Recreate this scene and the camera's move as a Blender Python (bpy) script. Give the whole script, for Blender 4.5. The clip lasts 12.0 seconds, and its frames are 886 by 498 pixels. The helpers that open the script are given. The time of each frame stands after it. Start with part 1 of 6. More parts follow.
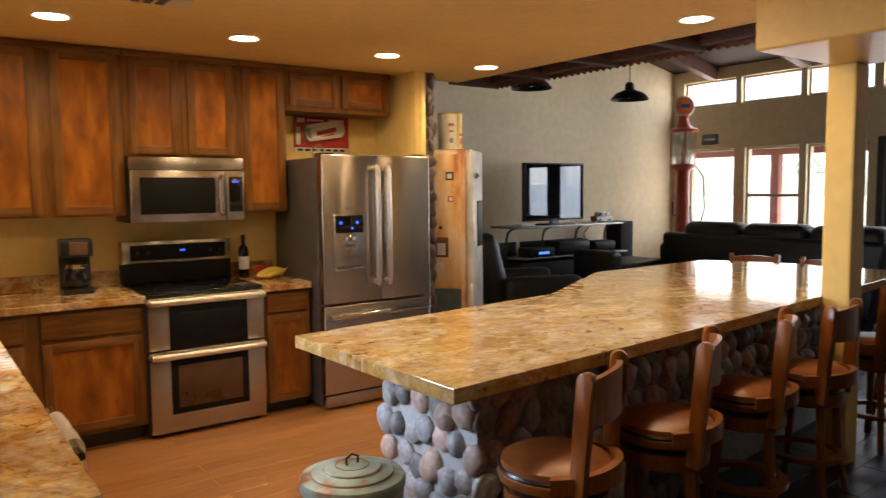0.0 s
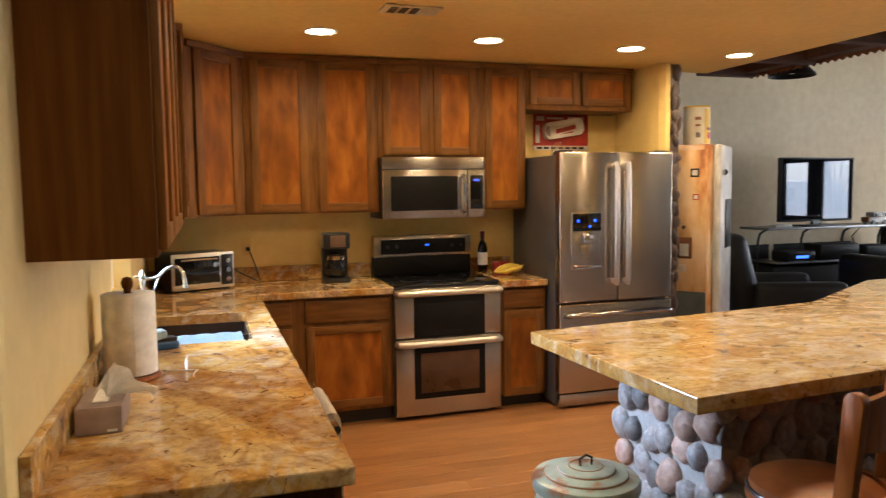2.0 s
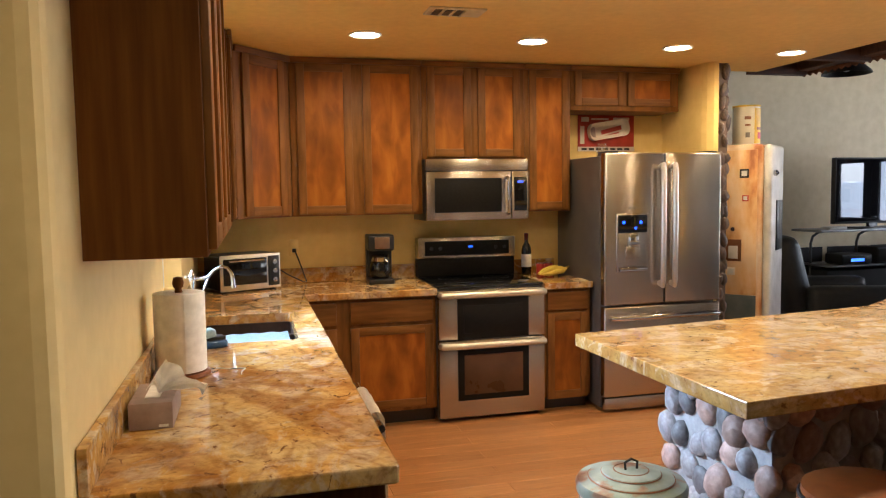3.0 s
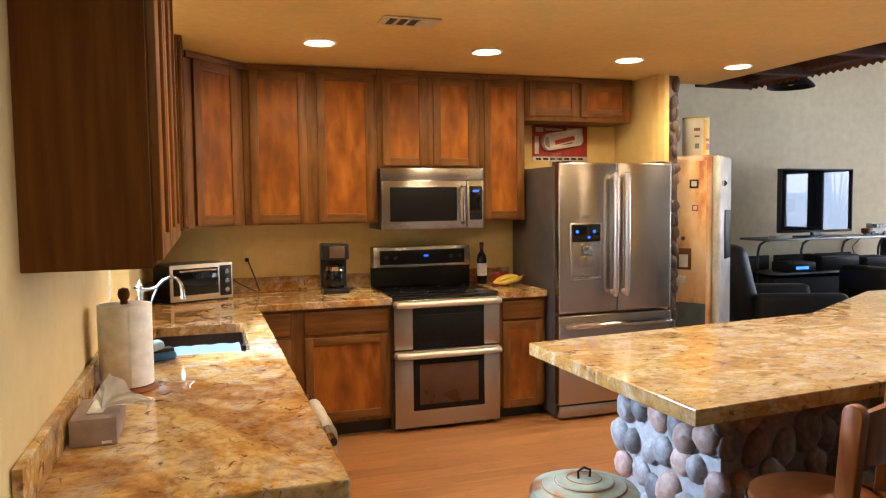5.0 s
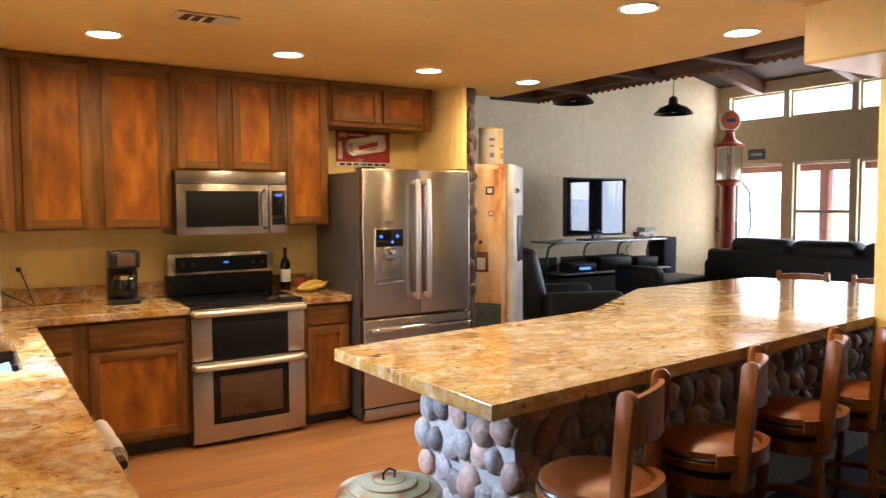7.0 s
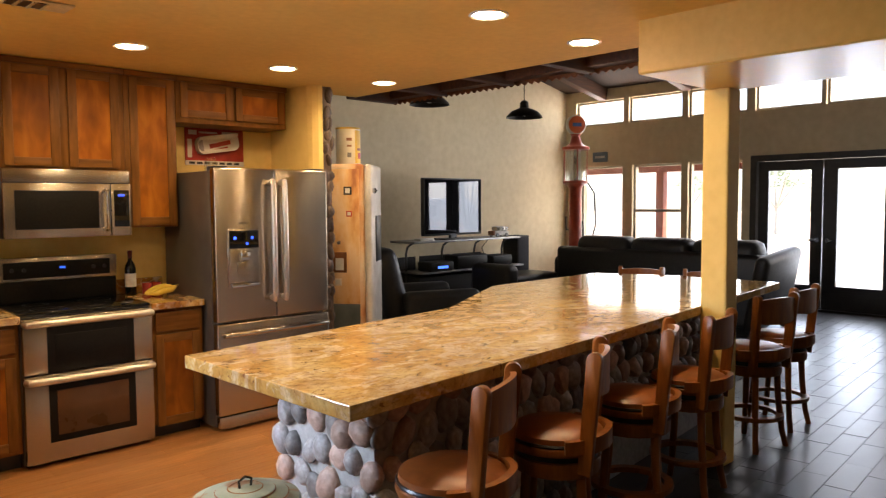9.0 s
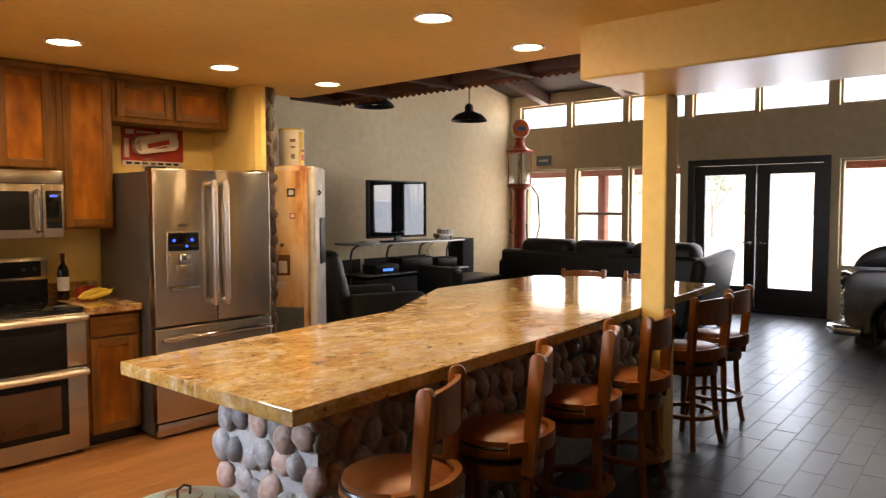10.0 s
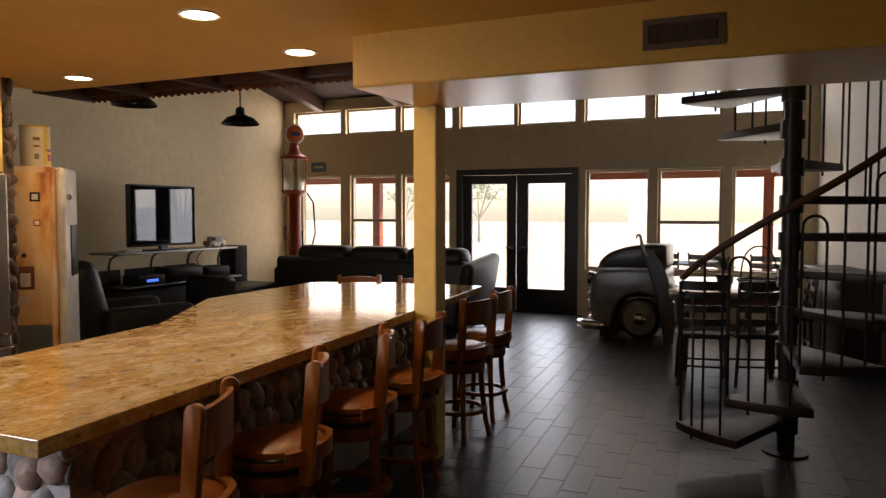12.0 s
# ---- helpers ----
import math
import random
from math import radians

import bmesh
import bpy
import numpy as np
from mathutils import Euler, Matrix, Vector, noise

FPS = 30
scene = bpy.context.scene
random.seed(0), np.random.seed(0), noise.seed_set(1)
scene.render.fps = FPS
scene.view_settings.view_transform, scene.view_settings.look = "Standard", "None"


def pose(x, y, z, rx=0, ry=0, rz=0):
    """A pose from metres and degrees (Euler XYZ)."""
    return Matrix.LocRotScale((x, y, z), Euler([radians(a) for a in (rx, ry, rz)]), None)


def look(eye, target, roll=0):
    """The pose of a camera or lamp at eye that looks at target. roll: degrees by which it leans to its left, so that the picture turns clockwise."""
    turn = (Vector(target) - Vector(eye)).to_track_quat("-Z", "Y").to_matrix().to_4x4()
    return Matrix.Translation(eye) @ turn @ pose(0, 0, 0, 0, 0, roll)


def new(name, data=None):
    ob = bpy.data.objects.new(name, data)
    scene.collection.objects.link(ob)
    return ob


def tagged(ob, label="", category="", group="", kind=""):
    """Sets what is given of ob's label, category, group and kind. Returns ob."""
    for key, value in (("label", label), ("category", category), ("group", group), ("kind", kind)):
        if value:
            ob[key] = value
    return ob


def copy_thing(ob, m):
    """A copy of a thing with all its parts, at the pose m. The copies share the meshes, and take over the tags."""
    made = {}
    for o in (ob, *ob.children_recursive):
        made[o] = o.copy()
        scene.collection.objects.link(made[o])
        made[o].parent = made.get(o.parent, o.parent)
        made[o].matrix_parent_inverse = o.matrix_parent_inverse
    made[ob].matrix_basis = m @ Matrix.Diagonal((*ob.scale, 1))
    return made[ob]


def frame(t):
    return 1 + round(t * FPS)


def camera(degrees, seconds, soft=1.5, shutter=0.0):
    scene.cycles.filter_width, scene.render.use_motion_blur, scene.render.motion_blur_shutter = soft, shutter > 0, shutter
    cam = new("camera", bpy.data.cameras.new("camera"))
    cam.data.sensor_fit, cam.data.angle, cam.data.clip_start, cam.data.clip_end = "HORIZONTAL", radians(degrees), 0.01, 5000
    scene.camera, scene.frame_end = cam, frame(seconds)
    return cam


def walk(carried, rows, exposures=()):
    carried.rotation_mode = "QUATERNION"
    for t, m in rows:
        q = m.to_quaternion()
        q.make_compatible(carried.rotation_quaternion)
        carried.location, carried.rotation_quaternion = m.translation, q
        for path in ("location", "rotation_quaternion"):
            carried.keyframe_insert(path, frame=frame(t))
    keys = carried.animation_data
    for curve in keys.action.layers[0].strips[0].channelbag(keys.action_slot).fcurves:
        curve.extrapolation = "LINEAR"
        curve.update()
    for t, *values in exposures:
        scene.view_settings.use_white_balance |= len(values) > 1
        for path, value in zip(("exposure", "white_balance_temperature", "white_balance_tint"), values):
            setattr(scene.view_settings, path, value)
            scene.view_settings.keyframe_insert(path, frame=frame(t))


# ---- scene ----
cam = camera(62, 12.0, soft=1.2, shutter=0.4)
# seconds, x, y, z, yaw, pitch, roll
PATH = [
    (0.0, -0.004, -0.001, 1.552, -36.14, -4.64, 0.58),
    (0.5, -0.003, 0.013, 1.547, -31.04, -4.59, 0.65),
    (1.0, -0.001, 0.018, 1.543, -26.81, -4.55, 0.64),
    (1.5, -0.004, 0.017, 1.545, -22.18, -4.53, 0.69),
    (2.0, -0.009, 0.014, 1.547, -17.98, -4.55, 0.71),
    (2.5, -0.015, 0.010, 1.544, -14.50, -4.49, 0.80),
    (3.0, -0.011, 0.009, 1.542, -14.60, -4.31, 0.87),
    (3.2, -0.008, 0.010, 1.543, -15.30, -4.20, 0.85),
    (4.8, 0.002, 0.014, 1.546, -17.85, -3.75, 0.72),
    (5.0, 0.003, 0.015, 1.547, -17.93, -3.71, 0.69),
    (5.5, -0.009, 0.016, 1.543, -19.26, -3.81, 0.73),
    (6.0, 0.001, 0.009, 1.546, -25.10, -3.65, 0.55),
    (6.5, 0.001, 0.008, 1.549, -29.10, -3.51, 0.34),
    (7.0, 0.003, 0.001, 1.553, -32.98, -3.51, 0.30),
    (7.2, 0.003, -0.001, 1.553, -34.50, -3.52, 0.30),
    (8.8, 0.005, -0.015, 1.555, -42.95, -3.58, 0.30),
    (9.0, 0.005, -0.016, 1.555, -43.85, -3.58, 0.36),
    (9.5, 0.008, -0.011, 1.555, -46.03, -3.50, 0.09),
    (10.0, 0.009, -0.017, 1.556, -48.08, -3.41, 0.10),
    (10.5, 0.003, -0.020, 1.553, -52.96, -3.23, 0.11),
    (11.0, 0.007, -0.018, 1.551, -59.63, -2.97, -0.01),
    (11.5, 0.006, -0.022, 1.551, -62.84, -2.89, 0.05),
    (12.0, 0.011, -0.024, 1.553, -65.33, -2.89, -0.05),
]
EXPOSURES = [(0.0, 2.0, 6000, 13), (2.5, 2.35, 5600, 12), (5.5, 2.58, 5350, 12), (7.0, 2.58, 5600, 13), (9.5, 2.08, 6500, 16), (10.5, 1.98, 6700, 17), (12.0, 1.28, 7000, 19)]
walk(cam, [(t, pose(x, y, z, 90 + pitch, roll, yaw)) for t, x, y, z, yaw, pitch, roll in PATH], EXPOSURES)

# ---- light ----
world = bpy.data.worlds.new("sky_world")
scene.world = world
world.use_nodes = True
wn = world.node_tree.nodes
sky = wn.new("ShaderNodeTexSky")
sky.sky_type = "NISHITA"
sky.sun_disc = False
sky.sun_elevation = radians(48)
sky.sun_rotation = radians(150)
world.node_tree.links.new(sky.outputs[0], wn["Background"].inputs[0])
wn["Background"].inputs[1].default_value = 0.15

sun = new("sun", bpy.data.lights.new("sun", "SUN"))
sun.data.energy, sun.data.angle, sun.data.color = 5.0, radians(0.5), (1.0, 0.95, 0.86)
sun.matrix_world = look((14, -8, 14), (9, 2, 0))

CEIL = 2.47          # kitchen ceiling
WINX = 10.9          # inner face of the window wall
LIVY = 8.1           # inner face of the living room side wall
BACKY = 5.42         # kitchen back wall
LEFTX = -0.385        # kitchen side wall
# last three unseen: two extend the grid, one added to light the left wall
CANS = [(0.665, 4.34), (1.70, 4.34), (2.72, 4.36), (3.61, 4.38), (2.70, 2.46), (3.56, 2.51), (1.70, 2.46), (0.665, 2.46), (0.05, 0.58)]
for cx, cy in CANS:
    lamp = new("can_lamp", bpy.data.lights.new("can_lamp", "AREA"))
    lamp.data.shape, lamp.data.size, lamp.data.energy = "DISK", 0.14, 1.42
    lamp.data.color, lamp.data.spread = (1.0, 0.735, 0.38), radians(152)
    lamp.location = (cx, cy, CEIL - 0.012)

# daylight that the sky sends through the window openings
def skylight(y0, y1, z0, z1, watts, tint=(1.0, 0.94, 0.84)):
    lamp = new("window_daylight", bpy.data.lights.new("window_daylight", "AREA"))
    lamp.data.shape, lamp.data.size, lamp.data.size_y, lamp.data.energy = "RECTANGLE", y1 - y0, z1 - z0, watts
    lamp.data.color = tint
    lamp.matrix_world = look((WINX + 0.17, (y0 + y1) / 2, (z0 + z1) / 2), (0, (y0 + y1) / 2, (z0 + z1) / 2 - 0.5))

CLER = [(6.92, 7.89), (5.85, 6.82), (4.81, 5.75), (3.76, 4.69), (2.79, 3.71), (1.77, 2.67), (0.755, 1.65), (-0.28, 0.62)]
LOWW = [(6.93, 7.79), (5.85, 6.74), (4.86, 5.74), (1.72, 2.64), (0.74, 1.60), (-0.28, 0.60)]
skylight(4.9, 7.7, 0.75, 2.1, 16)
skylight(-0.2, 2.6, 0.75, 2.1, 11)
skylight(2.9, 4.5, 0.4, 2.0, 20, (0.82, 0.90, 1.0))
skylight(-0.2, 7.8, 2.9, 3.3, 28)

# daylight through the kitchen window over the sink
lamp = new("window_daylight", bpy.data.lights.new("window_daylight", "AREA"))
lamp.data.shape, lamp.data.size, lamp.data.size_y, lamp.data.energy = "RECTANGLE", 0.74, 0.92, 8.5
lamp.data.color = (0.70, 0.84, 1.0)
lamp.data.spread = radians(100)
lamp.matrix_world = look((LEFTX - 0.10, 3.775, 1.58), (1.6, 2.6, 0.7))

# ---- materials ----
def shader(name, rough=0.5, metal=0.0):
    m = bpy.data.materials.new(name)
    m.use_nodes = True
    b = m.node_tree.nodes["Principled BSDF"]
    b.inputs["Roughness"].default_value, b.inputs["Metallic"].default_value = rough, metal
    return m, m.node_tree.nodes, m.node_tree.links, b


def noise_tex(n, l, scale, stretch=(1, 1, 1), detail=5, distort=0.0, source="Object"):
    co = n.new("ShaderNodeTexCoord")
    mp = n.new("ShaderNodeMapping")
    mp.inputs["Scale"].default_value = stretch
    l.new(co.outputs[source], mp.inputs[0])
    t = n.new("ShaderNodeTexNoise")
    t.inputs["Scale"].default_value, t.inputs["Detail"].default_value, t.inputs["Distortion"].default_value = scale, detail, distort
    l.new(mp.outputs[0], t.inputs[0])
    return t


def ramp(n, l, src, stops):
    r = n.new("ShaderNodeValToRGB")
    e = r.color_ramp.elements
    while len(e) < len(stops):
        e.new(0.5)
    for k, (p, c) in zip(e, stops):
        k.position, k.color = p, (*c, 1) if len(c) == 3 else c
    l.new(src, r.inputs[0])
    return r


def mix(n, l, a, b, fac, kind="MIX"):
    x = n.new("ShaderNodeMixRGB")
    x.blend_type = kind
    for sock, v in ((x.inputs[0], fac), (x.inputs[1], a), (x.inputs[2], b)):
        if isinstance(v, (int, float)):
            sock.default_value = v
        elif isinstance(v, tuple):
            sock.default_value = (*v, 1)
        else:
            l.new(v, sock)
    return x.outputs[0]


def surface(name, c1, c2, scale=8, rough=0.5, metal=0.0, bump=0.1, stretch=(1, 1, 1), rough_var=0.1, per_object=0.0, detail=6, coat=0.0, big=0.6, distort=0.0, mids=None, spec=0.5):
    """Two-colour grain, larger stains over it, uneven gloss and fine relief."""
    m, n, l, b = shader(name, rough, metal)
    fine = noise_tex(n, l, scale, stretch, detail, distort)
    col = ramp(n, l, fine.outputs[0], [(0.3, c1), (0.7, c2)] if mids is None else mids).outputs[0]
    large = noise_tex(n, l, big, (1, 1, 1), 3)
    shade = ramp(n, l, large.outputs[0], [(0.25, (0.78, 0.78, 0.78)), (0.75, (1.12, 1.12, 1.12))]).outputs[0]
    col = mix(n, l, col, shade, 0.7, "MULTIPLY")
    if per_object:
        info = n.new("ShaderNodeObjectInfo")
        hue = ramp(n, l, info.outputs["Random"], [(0, (1 - per_object,) * 3), (1, (1 + per_object,) * 3)]).outputs[0]
        col = mix(n, l, col, hue, 1.0, "MULTIPLY")
    l.new(col, b.inputs["Base Color"])
    rr = n.new("ShaderNodeMapRange")
    rr.inputs[3].default_value, rr.inputs[4].default_value = max(0.02, rough - rough_var), min(1, rough + rough_var)
    l.new(fine.outputs[0], rr.inputs[0])
    l.new(rr.outputs[0], b.inputs["Roughness"])
    b.inputs["Coat Weight"].default_value = coat
    b.inputs["Specular IOR Level"].default_value = spec
    if bump:
        bp = n.new("ShaderNodeBump")
        bp.inputs["Strength"].default_value, bp.inputs["Distance"].default_value = bump, 0.01
        l.new(fine.outputs[0], bp.inputs["Height"])
        l.new(bp.outputs[0], b.inputs["Normal"])
    return m


def plain(name, c, rough=0.4, metal=0.0, var=0.12, scale=30, bump=0.03):
    return surface(name, tuple(v * (1 - var) for v in c), tuple(min(1, v * (1 + var)) for v in c), scale, rough, metal, bump, rough_var=0.06)


def glow(name, c, strength):
    m, n, l, b = shader(name, 0.4)
    b.inputs["Base Color"].default_value = (*c, 1)
    b.inputs["Emission Color"].default_value = (*c, 1)
    b.inputs["Emission Strength"].default_value = strength
    return m


def granite(name, tones, patch, vein_tone, vein_gain, stretch):
    """Polished gold granite: drifting body colour, pale patches, brown veins, flecks."""
    m, n, l, b = shader(name, 0.08)
    broad = noise_tex(n, l, 1.9, stretch, 9, 1.3)
    broad.inputs["Roughness"].default_value = 0.6
    col = ramp(n, l, broad.outputs[0], list(zip((0.30, 0.41, 0.50, 0.59, 0.70), tones))).outputs[0]
    drift = noise_tex(n, l, 5.5, stretch, 10, 1.6)
    drift.inputs["Roughness"].default_value = 0.66
    pale = ramp(n, l, drift.outputs[0], [(0.51, (0, 0, 0)), (0.565, (0.85, 0.85, 0.85))]).outputs[0]
    col = mix(n, l, col, patch, pale)
    for scale, twist, width, strength in ((1.1, 1.5, 0.075, 0.62), (3.0, 1.2, 0.05, 0.42)):
        veins = noise_tex(n, l, scale, stretch, 10, twist)
        veins.inputs["Roughness"].default_value = 0.58
        g = strength * vein_gain
        vein = ramp(n, l, veins.outputs[0], [(0.49 - width, (0, 0, 0)), (0.486, (g,) * 3), (0.494, (g,) * 3), (0.49 + width, (0, 0, 0))]).outputs[0]
        col = mix(n, l, col, vein_tone, vein)
    grain = noise_tex(n, l, 30, (1, 1, 1), 8, 0.6)
    grain.inputs["Roughness"].default_value = 0.7
    mott = ramp(n, l, grain.outputs[0], [(0.33, (0.50, 0.42, 0.33)), (0.46, (0.92, 0.90, 0.86)), (0.66, (1.22, 1.22, 1.20))]).outputs[0]
    col = mix(n, l, col, mott, 0.8, "MULTIPLY")
    flecks = noise_tex(n, l, 17, (stretch[0], stretch[1], 1), 8, 1.1)
    flecks.inputs["Roughness"].default_value = 0.62
    dark = ramp(n, l, flecks.outputs[0], [(0.350, (0.9, 0.9, 0.9)), (0.395, (0, 0, 0))]).outputs[0]
    col = mix(n, l, col, (0.16, 0.07, 0.03), dark)
    l.new(col, b.inputs["Base Color"])
    rr = ramp(n, l, flecks.outputs[0], [(0.2, (0.06, 0.06, 0.06)), (0.9, (0.13, 0.13, 0.13))])
    l.new(rr.outputs[0], b.inputs["Roughness"])
    return m


def glass(name, c=(1, 1, 1), rough=0.0, clear=0.85):
    m, n, l, b = shader(name, rough)
    tr = n.new("ShaderNodeBsdfTransparent")
    tr.inputs[0].default_value = (*c, 1)
    gl = n.new("ShaderNodeBsdfGlossy")
    gl.inputs["Roughness"].default_value = max(rough, 0.01)
    mx = n.new("ShaderNodeMixShader")
    mx.inputs[0].default_value = 1 - clear
    l.new(tr.outputs[0], mx.inputs[1])
    l.new(gl.outputs[0], mx.inputs[2])
    l.new(mx.outputs[0], n["Material Output"].inputs[0])
    return m


def planks(name):
    """Laminate board: grain along x laid out in world space, tone by board."""
    m, n, l, b = shader(name, 0.32)
    geo = n.new("ShaderNodeNewGeometry")
    info = n.new("ShaderNodeObjectInfo")
    tone = ramp(n, l, info.outputs["Random"], [(0, (0.32, 0.142, 0.046)), (0.5, (0.36, 0.165, 0.055)), (1, (0.40, 0.19, 0.066))]).outputs[0]
    grains = []
    for scale, stretch in ((9, (0.5, 9, 1)), (2.2, (0.4, 3.5, 1))):
        mp = n.new("ShaderNodeMapping")
        mp.inputs["Scale"].default_value = stretch
        l.new(geo.outputs["Position"], mp.inputs[0])
        t = n.new("ShaderNodeTexNoise")
        t.inputs["Scale"].default_value, t.inputs["Detail"].default_value, t.inputs["Distortion"].default_value = scale, 7, 0.4
        l.new(mp.outputs[0], t.inputs[0])
        grains.append(t)
    g = ramp(n, l, grains[0].outputs[0], [(0.3, (0.72, 0.68, 0.62)), (0.7, (1.15, 1.12, 1.08))]).outputs[0]
    s = ramp(n, l, grains[1].outputs[0], [(0.3, (0.80, 0.76, 0.72)), (0.7, (1.10, 1.10, 1.08))]).outputs[0]
    l.new(mix(n, l, mix(n, l, tone, g, 0.9, "MULTIPLY"), s, 0.8, "MULTIPLY"), b.inputs["Base Color"])
    bp = n.new("ShaderNodeBump")
    bp.inputs["Strength"].default_value, bp.inputs["Distance"].default_value = 0.12, 0.004
    l.new(grains[0].outputs[0], bp.inputs["Height"])
    l.new(bp.outputs[0], b.inputs["Normal"])
    return m


M = {}
M["yellow"] = surface("yellow_plaster", (0.82, 0.575, 0.175), (0.88, 0.64, 0.215), 14, 0.75, bump=0.07)
M["ceil"] = surface("ceiling_plaster", (0.79, 0.505, 0.11), (0.86, 0.565, 0.138), 22, 0.8, bump=0.02)
# paler and less saturated than the yellow of the back wall
M["paler_wall"] = surface("paler_yellow_plaster", (0.84, 0.655, 0.30), (0.90, 0.715, 0.35), 14, 0.75, bump=0.07)
# assumed brown for unseen walls, dark so that they bounce little light
M["umber"] = surface("unseen_brown_plaster", (0.30, 0.21, 0.11), (0.37, 0.27, 0.15), 9, 0.8, bump=0.1)
M["soffit"] = surface("semi_gloss_yellow_paint", (0.80, 0.455, 0.085), (0.86, 0.515, 0.11), 22, 0.36, bump=0.05)
M["pale"] = surface("pale_plaster", (0.66, 0.55, 0.35), (0.74, 0.63, 0.43), 9, 0.75, bump=0.2)
M["white_wall"] = surface("white_plaster", (0.85, 0.84, 0.81), (0.90, 0.89, 0.86), 9, 0.75, bump=0.2)
M["cab"] = surface("stained_cabinet_frame", (0.115, 0.043, 0.006), (0.245, 0.104, 0.019), 7, 0.5, stretch=(3, 3, 0.5), bump=0.08, coat=0.0, big=2.0, spec=0.25)
M["cab_h"] = surface("stained_cabinet_rail", (0.115, 0.043, 0.006), (0.245, 0.104, 0.019), 7, 0.5, stretch=(0.5, 0.5, 4), bump=0.08, coat=0.0, big=2.0, spec=0.25)
M["panel"] = surface("stained_panel", (0.2, 0.06, 0.004), (0.37, 0.12, 0.008), 4.5, 0.5, stretch=(2.2, 2.2, 0.75), bump=0.03, big=3.2, per_object=0.18, distort=0.4, detail=5, spec=0.2, mids=[(0.28, (0.17, 0.048, 0.004)), (0.45, (0.25, 0.077, 0.005)), (0.57, (0.33, 0.108, 0.007)), (0.74, (0.43, 0.155, 0.012))])
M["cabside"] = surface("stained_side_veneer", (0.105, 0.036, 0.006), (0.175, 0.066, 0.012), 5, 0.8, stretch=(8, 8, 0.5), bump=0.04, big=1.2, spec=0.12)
M["granite"] = granite("gold_granite", ((0.32, 0.135, 0.025), (0.49, 0.25, 0.05), (0.60, 0.37, 0.11), (0.63, 0.46, 0.22), (0.63, 0.53, 0.38)), (0.62, 0.50, 0.35), (0.25, 0.095, 0.02), 1.0, (1.0, 0.75, 1.0))
M["granite_island"] = granite("pale_gold_granite", ((0.33, 0.165, 0.035), (0.43, 0.255, 0.07), (0.49, 0.325, 0.11), (0.53, 0.385, 0.17), (0.55, 0.43, 0.24)), (0.62, 0.50, 0.33), (0.27, 0.12, 0.03), 0.6, (0.6, 1.0, 1.0))
M["steel"] = surface("brushed_steel", (0.44, 0.385, 0.32), (0.46, 0.405, 0.335), 40, 0.27, 1.0, 0.0, stretch=(0.2, 0.2, 8), rough_var=0.006, big=1.5)
M["steel_h"] = surface("brushed_steel_level", (0.45, 0.405, 0.355), (0.47, 0.425, 0.37), 40, 0.27, 1.0, 0.0, stretch=(0.2, 0.2, 8), rough_var=0.006, big=1.5)
for key in ("steel", "steel_h"):
    nt = M[key].node_tree
    tang = nt.nodes.new("ShaderNodeTangent")
    tang.direction_type, tang.axis = "RADIAL", "Z"
    bsdf = nt.nodes["Principled BSDF"]
    nt.links.new(tang.outputs[0], bsdf.inputs["Tangent"])
    bsdf.inputs["Anisotropic"].default_value, bsdf.inputs["Anisotropic Rotation"].default_value = 0.85, 0.25
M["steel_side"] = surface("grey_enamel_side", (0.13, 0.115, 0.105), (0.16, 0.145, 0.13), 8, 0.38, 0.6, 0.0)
M["satin"] = plain("satin_steel", (0.72, 0.66, 0.58), 0.36, 1.0, 0.04)
M["chrome"] = plain("chrome", (0.58, 0.58, 0.60), 0.12, 1.0, 0.04)
M["black"] = plain("black_plastic", (0.012, 0.012, 0.013), 0.3)
M["matte"] = plain("matte_black_case", (0.010, 0.010, 0.011), 0.7)
M["blackglass"] = plain("black_glass", (0.008, 0.008, 0.009), 0.06, bump=0.0)
M["meshglass"] = surface("dark_screened_glass", (0.010, 0.009, 0.009), (0.014, 0.013, 0.012), 60, 0.4, bump=0.0, spec=0.12)
M["ovenglass"] = surface("smoked_oven_glass", (0.085, 0.042, 0.02), (0.115, 0.058, 0.03), 6, 0.3, bump=0.0, spec=0.25)
M["leather"] = surface("black_leather", (0.006, 0.006, 0.007), (0.013, 0.013, 0.014), 24, 0.46, bump=0.25)
M["fabric_dark"] = surface("dark_grey_fabric", (0.018, 0.018, 0.022), (0.035, 0.034, 0.04), 90, 0.9, bump=0.4)
M["planks"] = planks("laminate_boards")
M["tile"] = surface("slate_tile", (0.010, 0.0095, 0.0095), (0.022, 0.021, 0.022), 5, 0.36, bump=0.012, per_object=0.45, big=1.3, rough_var=0.06, spec=0.48)
M["grout"] = surface("grout", (0.016, 0.015, 0.015), (0.03, 0.028, 0.028), 60, 0.42, bump=0.02)
M["rock"] = surface("river_rock", (0.25, 0.23, 0.22), (0.43, 0.41, 0.40), 5, 0.5, bump=0.15, per_object=0.5, big=6)
M["rock_tan"] = surface("pink_river_rock", (0.34, 0.22, 0.17), (0.50, 0.36, 0.29), 5, 0.55, bump=0.15, per_object=0.35, big=6)
# river rock of the partition with its shade put into the colour
M["rock_shaded"] = surface("shaded_river_rock", (0.055, 0.035, 0.025), (0.13, 0.085, 0.06), 5, 0.5, bump=0.15, per_object=0.4, big=6)
M["mortar"] = surface("stone_mortar", (0.34, 0.33, 0.32), (0.47, 0.455, 0.44), 30, 0.9, bump=0.6)
